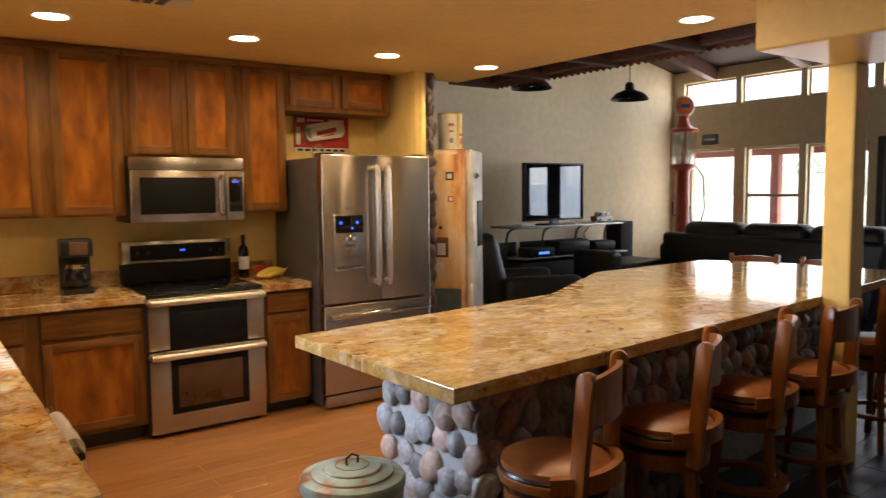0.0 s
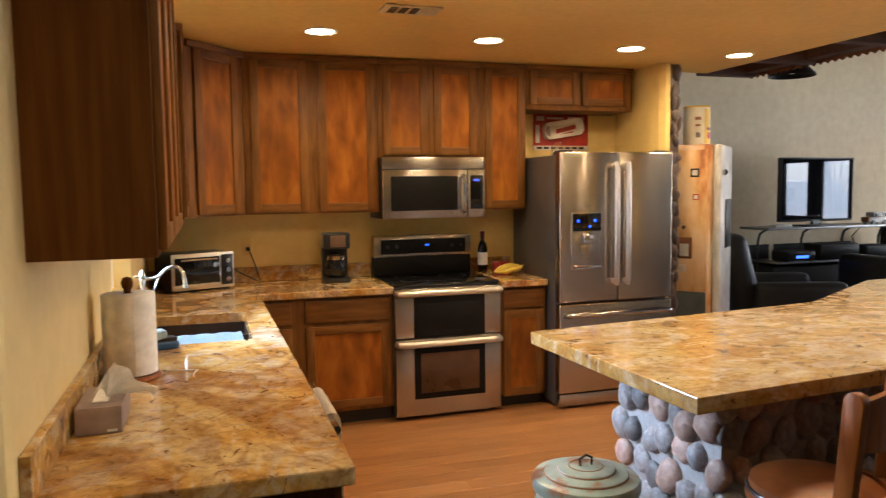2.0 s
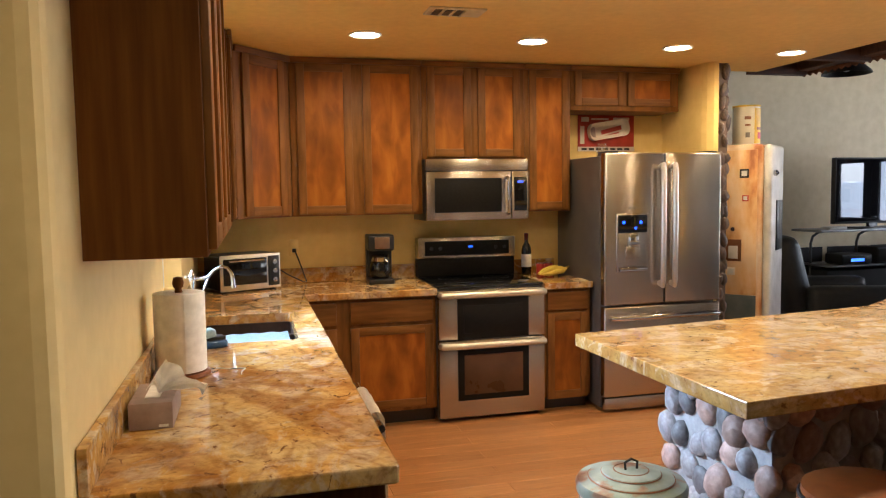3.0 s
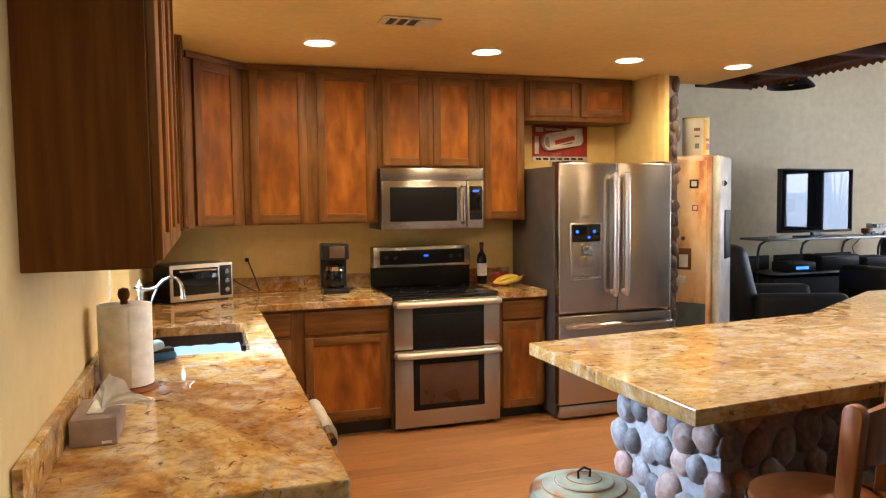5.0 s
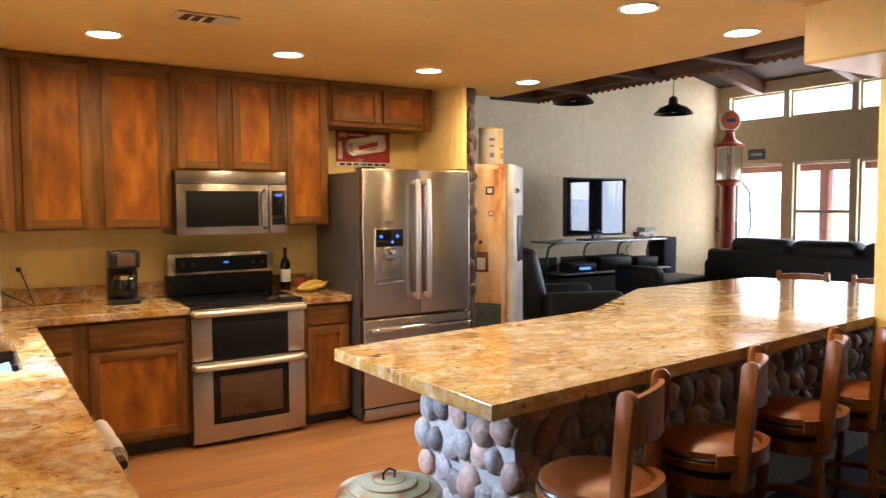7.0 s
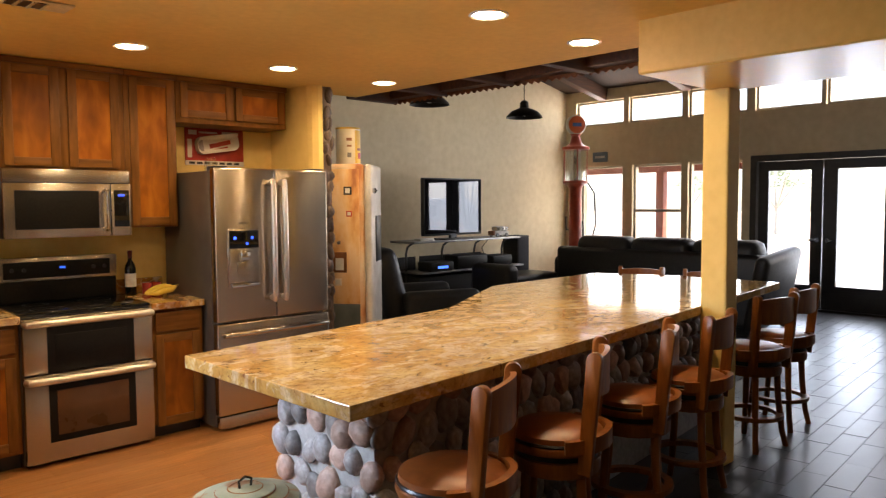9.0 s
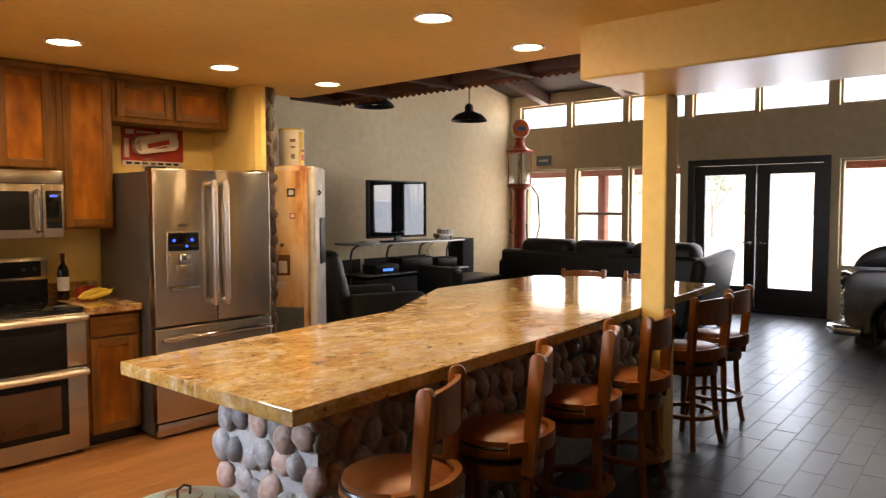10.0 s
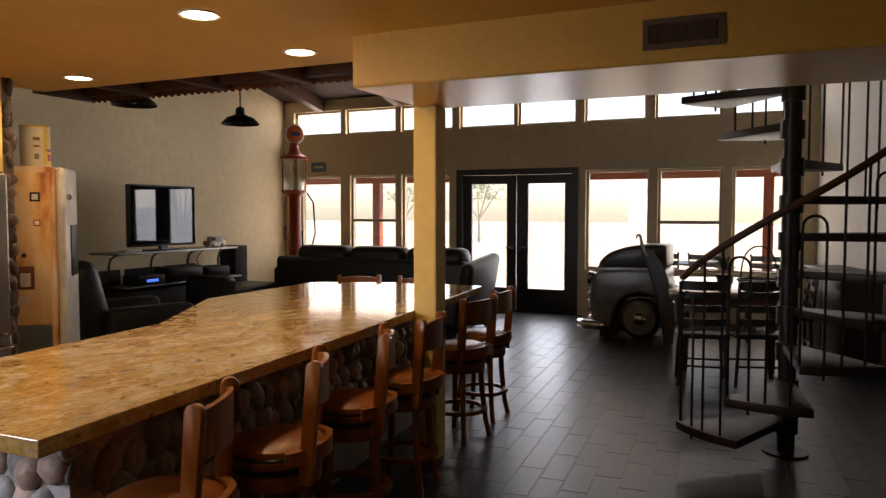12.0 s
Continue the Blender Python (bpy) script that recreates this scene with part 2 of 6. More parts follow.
M["stool"] = surface("honey_oak", (0.19, 0.054, 0.008), (0.32, 0.105, 0.018), 9, 0.38, stretch=(5, 5, 0.8), bump=0.06, coat=0.1, big=2.5, per_object=0.1, spec=0.4)
M["stool_seat"] = surface("tan_leather_seat", (0.19, 0.052, 0.011), (0.29, 0.094, 0.022), 20, 0.36, bump=0.08, spec=0.45)
M["darkwood"] = surface("dark_beam_wood", (0.055, 0.022, 0.010), (0.12, 0.05, 0.022), 6, 0.6, stretch=(0.8, 6, 6), bump=0.3)
M["roof"] = surface("dark_roof_board", (0.03, 0.016, 0.01), (0.06, 0.033, 0.02), 6, 0.75, stretch=(0.6, 6, 6), bump=0.3)
M["rust"] = surface("rusty_corrugated_steel", (0.10, 0.035, 0.012), (0.24, 0.09, 0.03), 7, 0.7, 0.3, 0.3)
M["doorpaint"] = surface("black_brown_door_paint", (0.018, 0.014, 0.012), (0.03, 0.024, 0.02), 12, 0.4, bump=0.08)
M["vinyl"] = plain("tan_window_vinyl", (0.42, 0.36, 0.26), 0.45)
M["glass"] = glass("window_glass", clear=0.94)
M["clearglass"] = glass("clear_glass", (0.95, 0.97, 0.96), clear=0.8)
M["white"] = plain("white_paper", (0.86, 0.85, 0.83), 0.8)
M["whiteplastic"] = plain("white_plastic", (0.78, 0.77, 0.74), 0.4)
M["canglow"] = glow("lamp_glow", (1.0, 0.73, 0.40), 20)
M["iron"] = surface("black_iron", (0.012, 0.010, 0.009), (0.03, 0.026, 0.024), 30, 0.45, 0.4, 0.1)
M["tan_conc"] = surface("patio_concrete", (0.42, 0.38, 0.32), (0.55, 0.50, 0.43), 5, 0.85, bump=0.2)
M["earth"] = surface("dry_earth", (0.40, 0.31, 0.21), (0.56, 0.46, 0.33), 3, 0.95, bump=0.4)
M["redpost"] = surface("red_brown_stain", (0.22, 0.060, 0.03), (0.34, 0.10, 0.05), 6, 0.6, stretch=(5, 5, 0.7), bump=0.2)

# ---- building helpers ----
def box(bm, x0, x1, y0, y1, z0, z1, m=None):
    v = [bm.verts.new(p) for p in ((x0, y0, z0), (x1, y0, z0), (x1, y1, z0), (x0, y1, z0), (x0, y0, z1), (x1, y0, z1), (x1, y1, z1), (x0, y1, z1))]
    for f in ((0, 3, 2, 1), (4, 5, 6, 7), (0, 1, 5, 4), (1, 2, 6, 5), (2, 3, 7, 6), (3, 0, 4, 7)):
        bm.faces.new([v[i] for i in f])
    if m is not None:
        bmesh.ops.transform(bm, matrix=m, verts=v)
    return v


def B(x0, x1, y0, y1, z0, z1, bevel=0.0, m=None, seg=2):
    bm = bmesh.new()
    box(bm, x0, x1, y0, y1, z0, z1)
    if bevel:
        bmesh.ops.bevel(bm, geom=bm.edges[:], offset=bevel, segments=seg, affect="EDGES", profile=0.5)
    if m is not None:
        bmesh.ops.transform(bm, matrix=m, verts=bm.verts[:])
    return bm


def join(*bms):
    out = bmesh.new()
    for b in bms:
        me = bpy.data.meshes.new("tmp")
        b.to_mesh(me)
        b.free()
        out.from_mesh(me)
        bpy.data.meshes.remove(me)
    return out


def tube(path, r, n=10, caps=True):
    """A round bar along a path; r is one radius or one for each point."""
    bm = bmesh.new()
    pts = [Vector(p) for p in path]
    rs = r if isinstance(r, (list, tuple)) else [r] * len(pts)
    rings, ref = [], None
    for i, p in enumerate(pts):
        d = (pts[min(i + 1, len(pts) - 1)] - pts[max(i - 1, 0)]).normalized()
        if ref is None:
            ref = d.orthogonal().normalized()
        ref = (ref - d * ref.dot(d)).normalized()
        o = d.cross(ref)
        rings.append([bm.verts.new(p + (ref * math.cos(2 * math.pi * k / n) + o * math.sin(2 * math.pi * k / n)) * rs[i]) for k in range(n)])
    for a, b in zip(rings, rings[1:]):
        for k in range(n):
            bm.faces.new((a[k], a[(k + 1) % n], b[(k + 1) % n], b[k]))
    if caps:
        bm.faces.new(rings[0][::-1])
        bm.faces.new(rings[-1])
    return bm


def lathe(profile, n=24, cx=0.0, cy=0.0):
    bm = bmesh.new()
    rings = []
    for r, z in profile:
        rings.append([bm.verts.new((cx + max(r, 1e-4) * math.cos(2 * math.pi * k / n), cy + max(r, 1e-4) * math.sin(2 * math.pi * k / n), z)) for k in range(n)])
    for a, b in zip(rings, rings[1:]):
        for k in range(n):
            bm.faces.new((a[k], a[(k + 1) % n], b[(k + 1) % n], b[k]))
    if profile[0][0] > 0.004 and profile[-1][0] > 0.004:
        for k in range(n):
            bm.faces.new((rings[-1][k], rings[-1][(k + 1) % n], rings[0][(k + 1) % n], rings[0][k]))
    else:
        bm.faces.new(rings[0][::-1])
        bm.faces.new(rings[-1])
    bmesh.ops.recalc_face_normals(bm, faces=bm.faces[:])
    return bm


def prism(poly, z0, z1, bevel=0.0, seg=2):
    bm = bmesh.new()
    a = [bm.verts.new((x, y, z0)) for x, y in poly]
    b = [bm.verts.new((x, y, z1)) for x, y in poly]
    n = len(poly)
    bm.faces.new(a[::-1])
    bm.faces.new(b)
    for i in range(n):
        bm.faces.new((a[i], a[(i + 1) % n], b[(i + 1) % n], b[i]))
    bmesh.ops.recalc_face_normals(bm, faces=bm.faces[:])
    if bevel:
        bmesh.ops.bevel(bm, geom=bm.edges[:], offset=bevel, segments=seg, affect="EDGES", profile=0.5)
    return bm


def moved(bm, m):
    bmesh.ops.transform(bm, matrix=m, verts=bm.verts[:])
    return bm


def mesh_of(name, bm, material, smooth=False):
    me = bpy.data.meshes.new(name)
    bm.to_mesh(me)
    bm.free()
    me.materials.append(material)
    if smooth:
        me.shade_smooth()
        me.set_sharp_from_angle(angle=radians(38))
    return me


def part(name, bm, material, parent, label="", smooth=True):
    ob = new(name, mesh_of(name, bm, material, smooth))
    ob.parent = parent
    if label:
        tagged(ob, label)
    return ob


def thing(name, label, category, at=(0, 0, 0), turn=0.0, group="", kind=""):
    ob = new(name)
    ob.empty_display_size = 0.1
    ob.matrix_basis = pose(*at, 0, 0, turn)
    return tagged(ob, label, category, group, kind)


def solid(name, bm, material, label, category, kind="", smooth=True, group=""):
    return tagged(new(name, mesh_of(name, bm, material, smooth)), label, category, group, kind)


def setting(name, bm, material, label, category):
    return solid(name, bm, material, label, category, "structure", False)

# ---- structure ----
FLOORSPLIT = 2.35
kitchen_floor = setting("floor_kitchen", B(LEFTX - 0.2, 4.35, FLOORSPLIT, BACKY + 0.3, -0.08, -0.006), M["darkwood"], "orange-brown laminate board floor of the kitchen", "floor")
floor_tiles = setting("floor_tiles", join(B(-3.2, -0.56, -3.2, 1.575, -0.10, -0.0025), B(-0.56, 11.2, -3.2, FLOORSPLIT, -0.10, -0.0025), B(4.35, 11.2, FLOORSPLIT, 8.3, -0.10, -0.0025)), M["grout"], "dark slate tile floor with narrow grout joints", "floor")

# kitchen side wall with the window over the sink
WY0, WY1, WZ0, WZ1 = 3.35, 4.2, 1.06, 2.1
setting("wall_kitchen_side", join(prism([(LEFTX - 0.16, WY0), (LEFTX - 0.16, 1.575), (LEFTX - 0.045, 1.575), (LEFTX - 0.02, 1.581), (LEFTX - 0.006, 1.595), (LEFTX, 1.62), (LEFTX, WY0)], 0, CEIL), B(LEFTX - 0.16, LEFTX, WY1, BACKY, 0, CEIL), B(LEFTX - 0.16, LEFTX, WY0, WY1, 0, WZ0), B(LEFTX - 0.16, LEFTX, WY0, WY1, WZ1, CEIL)), M["paler_wall"], "yellow plaster kitchen side wall, paler than the back wall", "wall")
setting("wall_return", B(-3.2, LEFTX - 0.16, 1.575, 1.735, 0, CEIL), M["paler_wall"], "yellow plaster wall return beside the counter, paler than the back wall", "wall")
setting("wall_kitchen_back", B(LEFTX - 0.16, 3.25, BACKY, BACKY + 0.16, 0, CEIL), M["yellow"], "yellow painted plaster wall behind the range", "wall")
bm = prism([(3.25, 5.6), (3.25, 4.88), (3.262, 4.83), (3.30, 4.80), (3.34, 4.80), (3.34, 5.6)], 0, CEIL)
setting("wall_partition", bm, M["yellow"], "yellow rounded plaster partition beside the refrigerator", "wall")
setting("wall_partition_stone_backing", B(3.34, 3.445, 4.84, 5.6, 0, CEIL), M["rock_shaded"], "mortar backing of a river rock facing, coloured dark for shade", "wall")
setting("wall_living_side", B(3.25, WINX + 0.2, LIVY, LIVY + 0.2, 0, 5.2), M["pale"], "pale cream plaster wall of the living room", "wall")
setting("wall_living_rear", B(3.09, 3.25, 5.6, LIVY + 0.2, 0, 5.2), M["pale"], "pale plaster wall behind the kitchen", "wall")
setting("wall_behind", join(B(-3.2, WINX, -3.4, -3.2, 0, 5.2), B(-3.4, -3.2, -3.4, 1.74, 0, CEIL)), M["umber"], "unseen plain wall closing the room, brown to dim bounced light", "wall")
def slant(x0, y0, x1, y1, w, z0, z1):
    d = Vector((x1 - x0, y1 - y0)).normalized()
    nx, ny = -d.y * w, d.x * w
    return prism([(x0, y0), (x1, y1), (x1 + nx, y1 + ny), (x0 + nx, y0 + ny)], z0, z1)
setting("wall_dining_side", slant(6.3, -1.62, WINX, -0.45, -0.12, 0, 4.6), M["white_wall"], "white plaster wall beside the spiral staircase", "wall")
# unseen, added to stop daylight coming round the end of the dining wall
setting("stair_light_block", B(6.28, 6.4, -3.2, -1.63, 0, 4.6), M["umber"], "unseen brown wall added to block daylight behind the staircase", "wall")
# unseen, added to keep sky light out above the kitchen ceiling
setting("loft_light_block", B(2.75, 2.9, -3.4, LIVY + 0.2, CEIL + 0.2, 5.2), M["pale"], "unseen pale wall added to block sky light above the kitchen", "wall")
setting("baseboard", slant(6.3, -1.60, WINX, -0.43, -0.018, 0, 0.11), M["yellow"], "cream painted baseboard", "baseboard")

# window wall: piers between the openings
def opened_wall(x0, x1, y0, y1, z0, z1, holes):
    ys = sorted({y0, y1, *[h[0] for h in holes], *[h[1] for h in holes]})
    out = []
    for a, b in zip(ys, ys[1:]):
        cuts = sorted((h[2], h[3]) for h in holes if h[0] <= a + 1e-6 and h[1] >= b - 1e-6)
        z = z0
        for c, d in cuts:
            if c > z:
                out.append(B(x0, x1, a, b, z, c))
            z = d
        if z < z1:
            out.append(B(x0, x1, a, b, z, z1))
    return join(*out)
DOOR = (2.75, 4.73, 0.0, 2.22)
LZ = (0.70, 2.17)
holes = [(a, b, 2.88, 3.30) for a, b in CLER] + [(a, b, *LZ) for a, b in LOWW] + [DOOR]
setting("wall_windows", opened_wall(WINX, WINX + 0.2, -3.4, LIVY + 0.2, 0, 3.7, holes), M["pale"], "tan plaster wall with two rows of windows", "wall")

# ceilings
SOFX0, SOFX1, SOFY, SOFZ = 3.36, 4.25, 2.04, 2.2
setting("ceiling_kitchen", join(B(-3.4, 3.93, -3.4, 5.15, CEIL, CEIL + 0.2), B(-3.4, 3.25, 5.15, BACKY + 0.2, CEIL, CEIL + 0.2)), M["ceil"], "smooth warm yellow kitchen ceiling", "ceiling")
setting("ceiling_soffit", B(SOFX0, SOFX1, -3.3, SOFY, SOFZ, CEIL + 0.6, 0.012), M["soffit"], "yellow plaster dropped soffit carried by a post", "ceiling")
setting("loft_guard_wall", B(3.6, 3.93, SOFY, 5.15, CEIL + 0.2, 3.3), M["pale"], "plain plaster edge of the loft above the kitchen", "wall")
bm = bmesh.new()
def roof_z(x):
    return 3.49 + 0.2 * (WINX - x)
for x0, x1 in ((2.9, WINX + 0.25),):
    v = [bm.verts.new((x, y, roof_z(x) + dz)) for dz in (0, 0.08) for x, y in ((x0, -3.4), (x1, -3.4), (x1, LIVY + 0.2), (x0, LIVY + 0.2))]
    for f in ((0, 3, 2, 1), (4, 5, 6, 7), (0, 1, 5, 4), (1, 2, 6, 5), (2, 3, 7, 6), (3, 0, 4, 7)):
        bm.faces.new([v[i] for i in f])
setting("ceiling_living", bm, M["roof"], "sloping dark board ceiling of the living room", "ceiling")
for y in (7.3, 5.75, 4.2, 2.65, 1.1, -0.5):
    a = math.atan(0.2)
    bm = B(-7.9, 0.0, -0.07, 0.07, -0.21, -0.005, 0.006, pose(WINX, y, roof_z(WINX), 0, math.degrees(a), 0))
    setting("roof_beam", bm, M["darkwood"], "dark stained wooden roof beam", "beam")

# loft edge with joists and corrugated sheet
for y in (2.35, 3.1, 3.85, 4.6, 5.25):
    setting("loft_joist", B(3.93, 4.46, y - 0.04, y + 0.04, CEIL + 0.0, CEIL + 0.14, 0.005), M["darkwood"], "dark reddish wooden loft joist", "beam")
bm = bmesh.new()
N = 150
y0, y1 = 2.06, 5.32
rows_ = []
for i in range(N + 1):
    y = y0 + (y1 - y0) * i / N
    w = 0.012 * math.sin(2 * math.pi * (y - y0) / 0.068)
    rows_.append([bm.verts.new(p) for p in ((3.93, y, CEIL + 0.150 + w), (4.50, y, CEIL + 0.150 + w), (4.50, y, CEIL + 0.01 + w), (4.512, y, CEIL + 0.006 + w), (4.512, y, CEIL + 0.16 + w), (3.93, y, CEIL + 0.16 + w))])
for a, b in zip(rows_, rows_[1:]):
    for k in range(5):
        bm.faces.new((a[k], a[k + 1], b[k + 1], b[k]))
setting("loft_corrugated_edge", bm, M["rust"], "rusty corrugated steel along the loft edge", "trim")
setting("loft_edge_beam", B(4.36, 4.48, 2.06, 5.3, CEIL + 0.03, CEIL + 0.13, 0.006), M["darkwood"], "dark wooden beam along the loft edge", "beam")

# post
post = setting("post", B(4.10, 4.25, 1.90, 2.06, 0.0, SOFZ + 0.002, 0.014), M["yellow"], "square yellow plaster post beside the island", "post")

# ---- outside ----
setting("ground", B(-60, 120, -90, 90, -0.35, -0.14), M["earth"], "pale dry earth reaching the horizon", "ground")
setting("patio", B(WINX + 0.2, WINX + 5.2, -4, 12, -0.14, -0.05), M["tan_conc"], "pale concrete patio slab", "pavement")
setting("patio_roof", join(B(WINX + 0.2, WINX + 4.1, -4, 12, 2.50, 2.6), B(WINX + 3.6, WINX + 3.8, -4, 12, 2.19, 2.5)), M["redpost"], "red-brown patio roof and beam", "roof")
for y in (8.3, 6.35, 0.2, -2.4):
    p = thing("patio_post", "red-brown stained wooden patio post", "post", (WINX + 3.7, y, -0.05), group="patio posts")
    part("shaft", B(-0.09, 0.09, -0.09, 0.09, 0, 2.38, 0.01), M["redpost"], p)
    part("foot", B(-0.12, 0.12, -0.12, 0.12, 0, 0.18, 0.01), M["redpost"], p)

# ---- windows and doors ----
def window_unit(name, y0, y1, z0, z1, rail, label):
    w = thing(name, label, "window", (WINX, (y0 + y1) / 2, z0), kind="structure")
    h, ww, t = z1 - z0, (y1 - y0) / 2, 0.035
    part("window_frame", join(B(0.06, 0.13, -ww, -ww + t, 0, h), B(0.06, 0.13, ww - t, ww, 0, h), B(0.06, 0.13, -ww + t, ww - t, 0, t), B(0.06, 0.13, -ww + t, ww - t, h - t, h)), M["vinyl"], w)
    if rail:
        part("meeting_rail", B(0.055, 0.12, -ww + t, ww - t, h * 0.465, h * 0.465 + 0.045), M["vinyl"], w)
        part("pane", B(0.085, 0.09, -ww + t, ww - t, t, h * 0.465), M["glass"], w).visible_shadow = False
        part("pane", B(0.095, 0.10, -ww + t, ww - t, h * 0.465 + 0.045, h - t), M["glass"], w).visible_shadow = False
    else:
        part("pane", B(0.085, 0.09, -ww + t, ww - t, t, h - t), M["glass"], w).visible_shadow = False
    return w
for i, (a, b) in enumerate(CLER):
    window_unit("window_%d" % (i + 1), a, b, 2.88, 3.30, False, "bright clerestory window high in the wall")
for i, (a, b) in enumerate(LOWW):
    window_unit("window_%d" % (i + 9), a, b, *LZ, i in (1, 4), "tall window with tan vinyl frame to the patio")
win = thing("window_15", "kitchen window with white frame over the sink", "window", (LEFTX - 0.16, (WY0 + WY1) / 2, WZ0), kind="structure")
part("window_frame", join(B(0.02, 0.07, -0.425, -0.385, 0, 1.04), B(0.02, 0.07, 0.385, 0.425, 0, 1.04), B(0.02, 0.07, -0.385, 0.385, 0, 0.04), B(0.02, 0.07, -0.385, 0.385, 1.0, 1.04)), M["whiteplastic"], win)
part("pane", B(0.04, 0.045, -0.385, 0.385, 0.04, 1.0), M["glass"], win).visible_shadow = False

def french_doors():
    d = thing("door_1", "closed dark brown double french door to the patio", "door", (WINX, 0, 0), kind="structure")
    part("casing", join(B(-0.03, 0.2, 2.75, 2.84, 0, 2.22), B(-0.03, 0.2, 4.64, 4.73, 0, 2.22), B(-0.03, 0.2, 2.84, 4.64, 2.13, 2.22)), M["doorpaint"], d)
    part("threshold", B(0.0, 0.2, 2.84, 4.64, 0, 0.03), M["doorpaint"], d)
    for a, b, g0, g1, hx in ((2.845, 3.735, 2.97, 3.55, 3.67), (3.745, 4.635, 3.90, 4.49, 3.81)):
        leaf = part("door_leaf", join(B(0.05, 0.095, a, g0, 0.03, 2.125), B(0.05, 0.095, g1, b, 0.03, 2.125), B(0.05, 0.095, g0, g1, 0.03, 0.36), B(0.05, 0.095, g0, g1, 1.99, 2.125)), M["doorpaint"], d)
        part("door_glass", B(0.068, 0.076, g0, g1, 0.36, 1.99), M["glass"], leaf).visible_shadow = False
        part("door_handle", join(tube([(0.05, hx, 1.0), (0.0, hx, 1.0), (0.0, hx + (0.1 if hx > 3.7 else -0.1), 1.0)], 0.011, 8), tube([(0.055, hx, 1.0), (0.04, hx, 1.0)], 0.03, 14)), M["chrome"], leaf)
french_doors()

# ---- ceiling fixtures ----
for cx, cy in CANS:
    c = thing("recessed_light", "round white recessed ceiling light, switched on", "ceiling light", (cx, cy, CEIL), group="recessed ceiling lights")
    part("trim_ring", lathe([(0.075, -0.001), (0.096, -0.001), (0.098, -0.006), (0.092, -0.010), (0.078, -0.006)], 28), M["whiteplastic"], c)
    part("lens", lathe([(0.001, -0.002), (0.078, -0.002), (0.078, -0.005), (0.001, -0.006)], 28), M["canglow"], c, "glowing warm lens")

def grille(name, label, at, m_rot, w, h, slats, material):
    g = thing(name, label, "vent", at)
    g.matrix_basis = pose(*at) @ m_rot
    part("frame", join(B(-w / 2, w / 2, -h / 2, -h / 2 + 0.025, 0, 0.012), B(-w / 2, w / 2, h / 2 - 0.025, h / 2, 0, 0.012), B(-w / 2, -w / 2 + 0.025, -h / 2, h / 2, 0, 0.0118), B(w / 2 - 0.025, w / 2, -h / 2, h / 2, 0, 0.0118)), material, g)
    part("backing", B(-w / 2 + 0.02, w / 2 - 0.02, -h / 2 + 0.02, h / 2 - 0.02, 0.0, 0.003), M["black"], g, "dark opening")
    for i in range(slats):
        x = -w / 2 + 0.03 + (w - 0.06) * (i + 0.5) / slats
        part("slat", B(-0.004, 0.004, -h / 2 + 0.02, h / 2 - 0.02, -0.004, 0.004, 0, pose(x, 0, 0.007, 0, 35, 0)), material, g)
M["vent"] = plain("painted_vent", (0.66, 0.52, 0.26), 0.5)
M["vent_dark"] = plain("brown_vent", (0.16, 0.10, 0.065), 0.5)
cv = thing("ceiling_vent", "small painted metal ceiling vent with three dark slots", "vent", (1.03, 3.71, CEIL))
part("plate", B(-0.15, 0.15, -0.08, 0.08, -0.010, 0, 0.004), M["vent"], cv)
for x in (-0.115, -0.058, -0.001):
    part("slot", prism([(x, -0.055), (x + 0.042, -0.055), (x + 0.042, 0.055), (x, 0.055)], -0.0125, -0.0085), M["black"], cv, "dark louvre slot")
    part("louvre", B(x + 0.036, x + 0.046, -0.06, 0.06, -0.018, -0.010, 0.002), M["vent"], cv)
grille("return_grille", "brown metal return air grille on the soffit", (SOFX0, 0.38, 2.325), pose(0, 0, 0, 90, 0, -90), 0.335, 0.132, 24, M["vent_dark"])

# ---- cabinets ----
def door_front(parent, x0, x1, z0, z1, y, frame_w=0.055, name="door"):
    """A shaker front facing -y with a recessed panel."""
    t = 0.02
    d = part(name, B(x0 + frame_w - 0.002, x1 - frame_w + 0.002, y - t + 0.010, y - 0.002, z0 + frame_w - 0.002, z1 - frame_w + 0.002), M["panel"], parent, "orange-brown stained recessed panel door")
    for a in (x0, x1 - frame_w):
        part("stile", B(a, a + frame_w, y - t, y, z0, z1, 0.003), M["cab"], d)
    for lo in (z0, z1 - frame_w):
        part("rail", B(x0 + frame_w, x1 - frame_w, y - t + 0.0005, y, lo, lo + frame_w, 0.003), M["cab_h"], d)
    return d

def upper(label, x0, x1, z0, z1, doors, front=5.09, back=BACKY):
    c = thing("wall_cabinet", label, "cabinet", (x0, front, z0), group="upper cabinets")
    w, h = x1 - x0, z1 - z0
    part("body", B(0, w, 0.0, back - front, 0, h, 0.002), M["cab"], c)
    for a, b, lo, hi in doors:
        door_front(c, a - x0, b - x0, lo - z0, hi - z0, -0.001)
    part("top_trim", B(0, w, -0.028, -0.001, h - 0.04, h - 0.001, 0.006), M["cab_h"], c)
    return c
TOPZ = CEIL - 0.004
upper("tall stained wooden wall cabinet with two doors", 0.262, 1.163, 1.40, TOPZ, [(0.305, 0.675, 1.415, 2.425), (0.75, 1.137, 1.415, 2.425)])
upper("short stained wall cabinet above the microwave", 1.166, 1.928, 1.785, TOPZ, [(1.203, 1.523, 1.80, 2.425), (1.575, 1.893, 1.80, 2.425)])
upper("narrow stained wall cabinet with one door", 1.931, 2.290, 1.40, TOPZ, [(1.963, 2.274, 1.415, 2.425)])
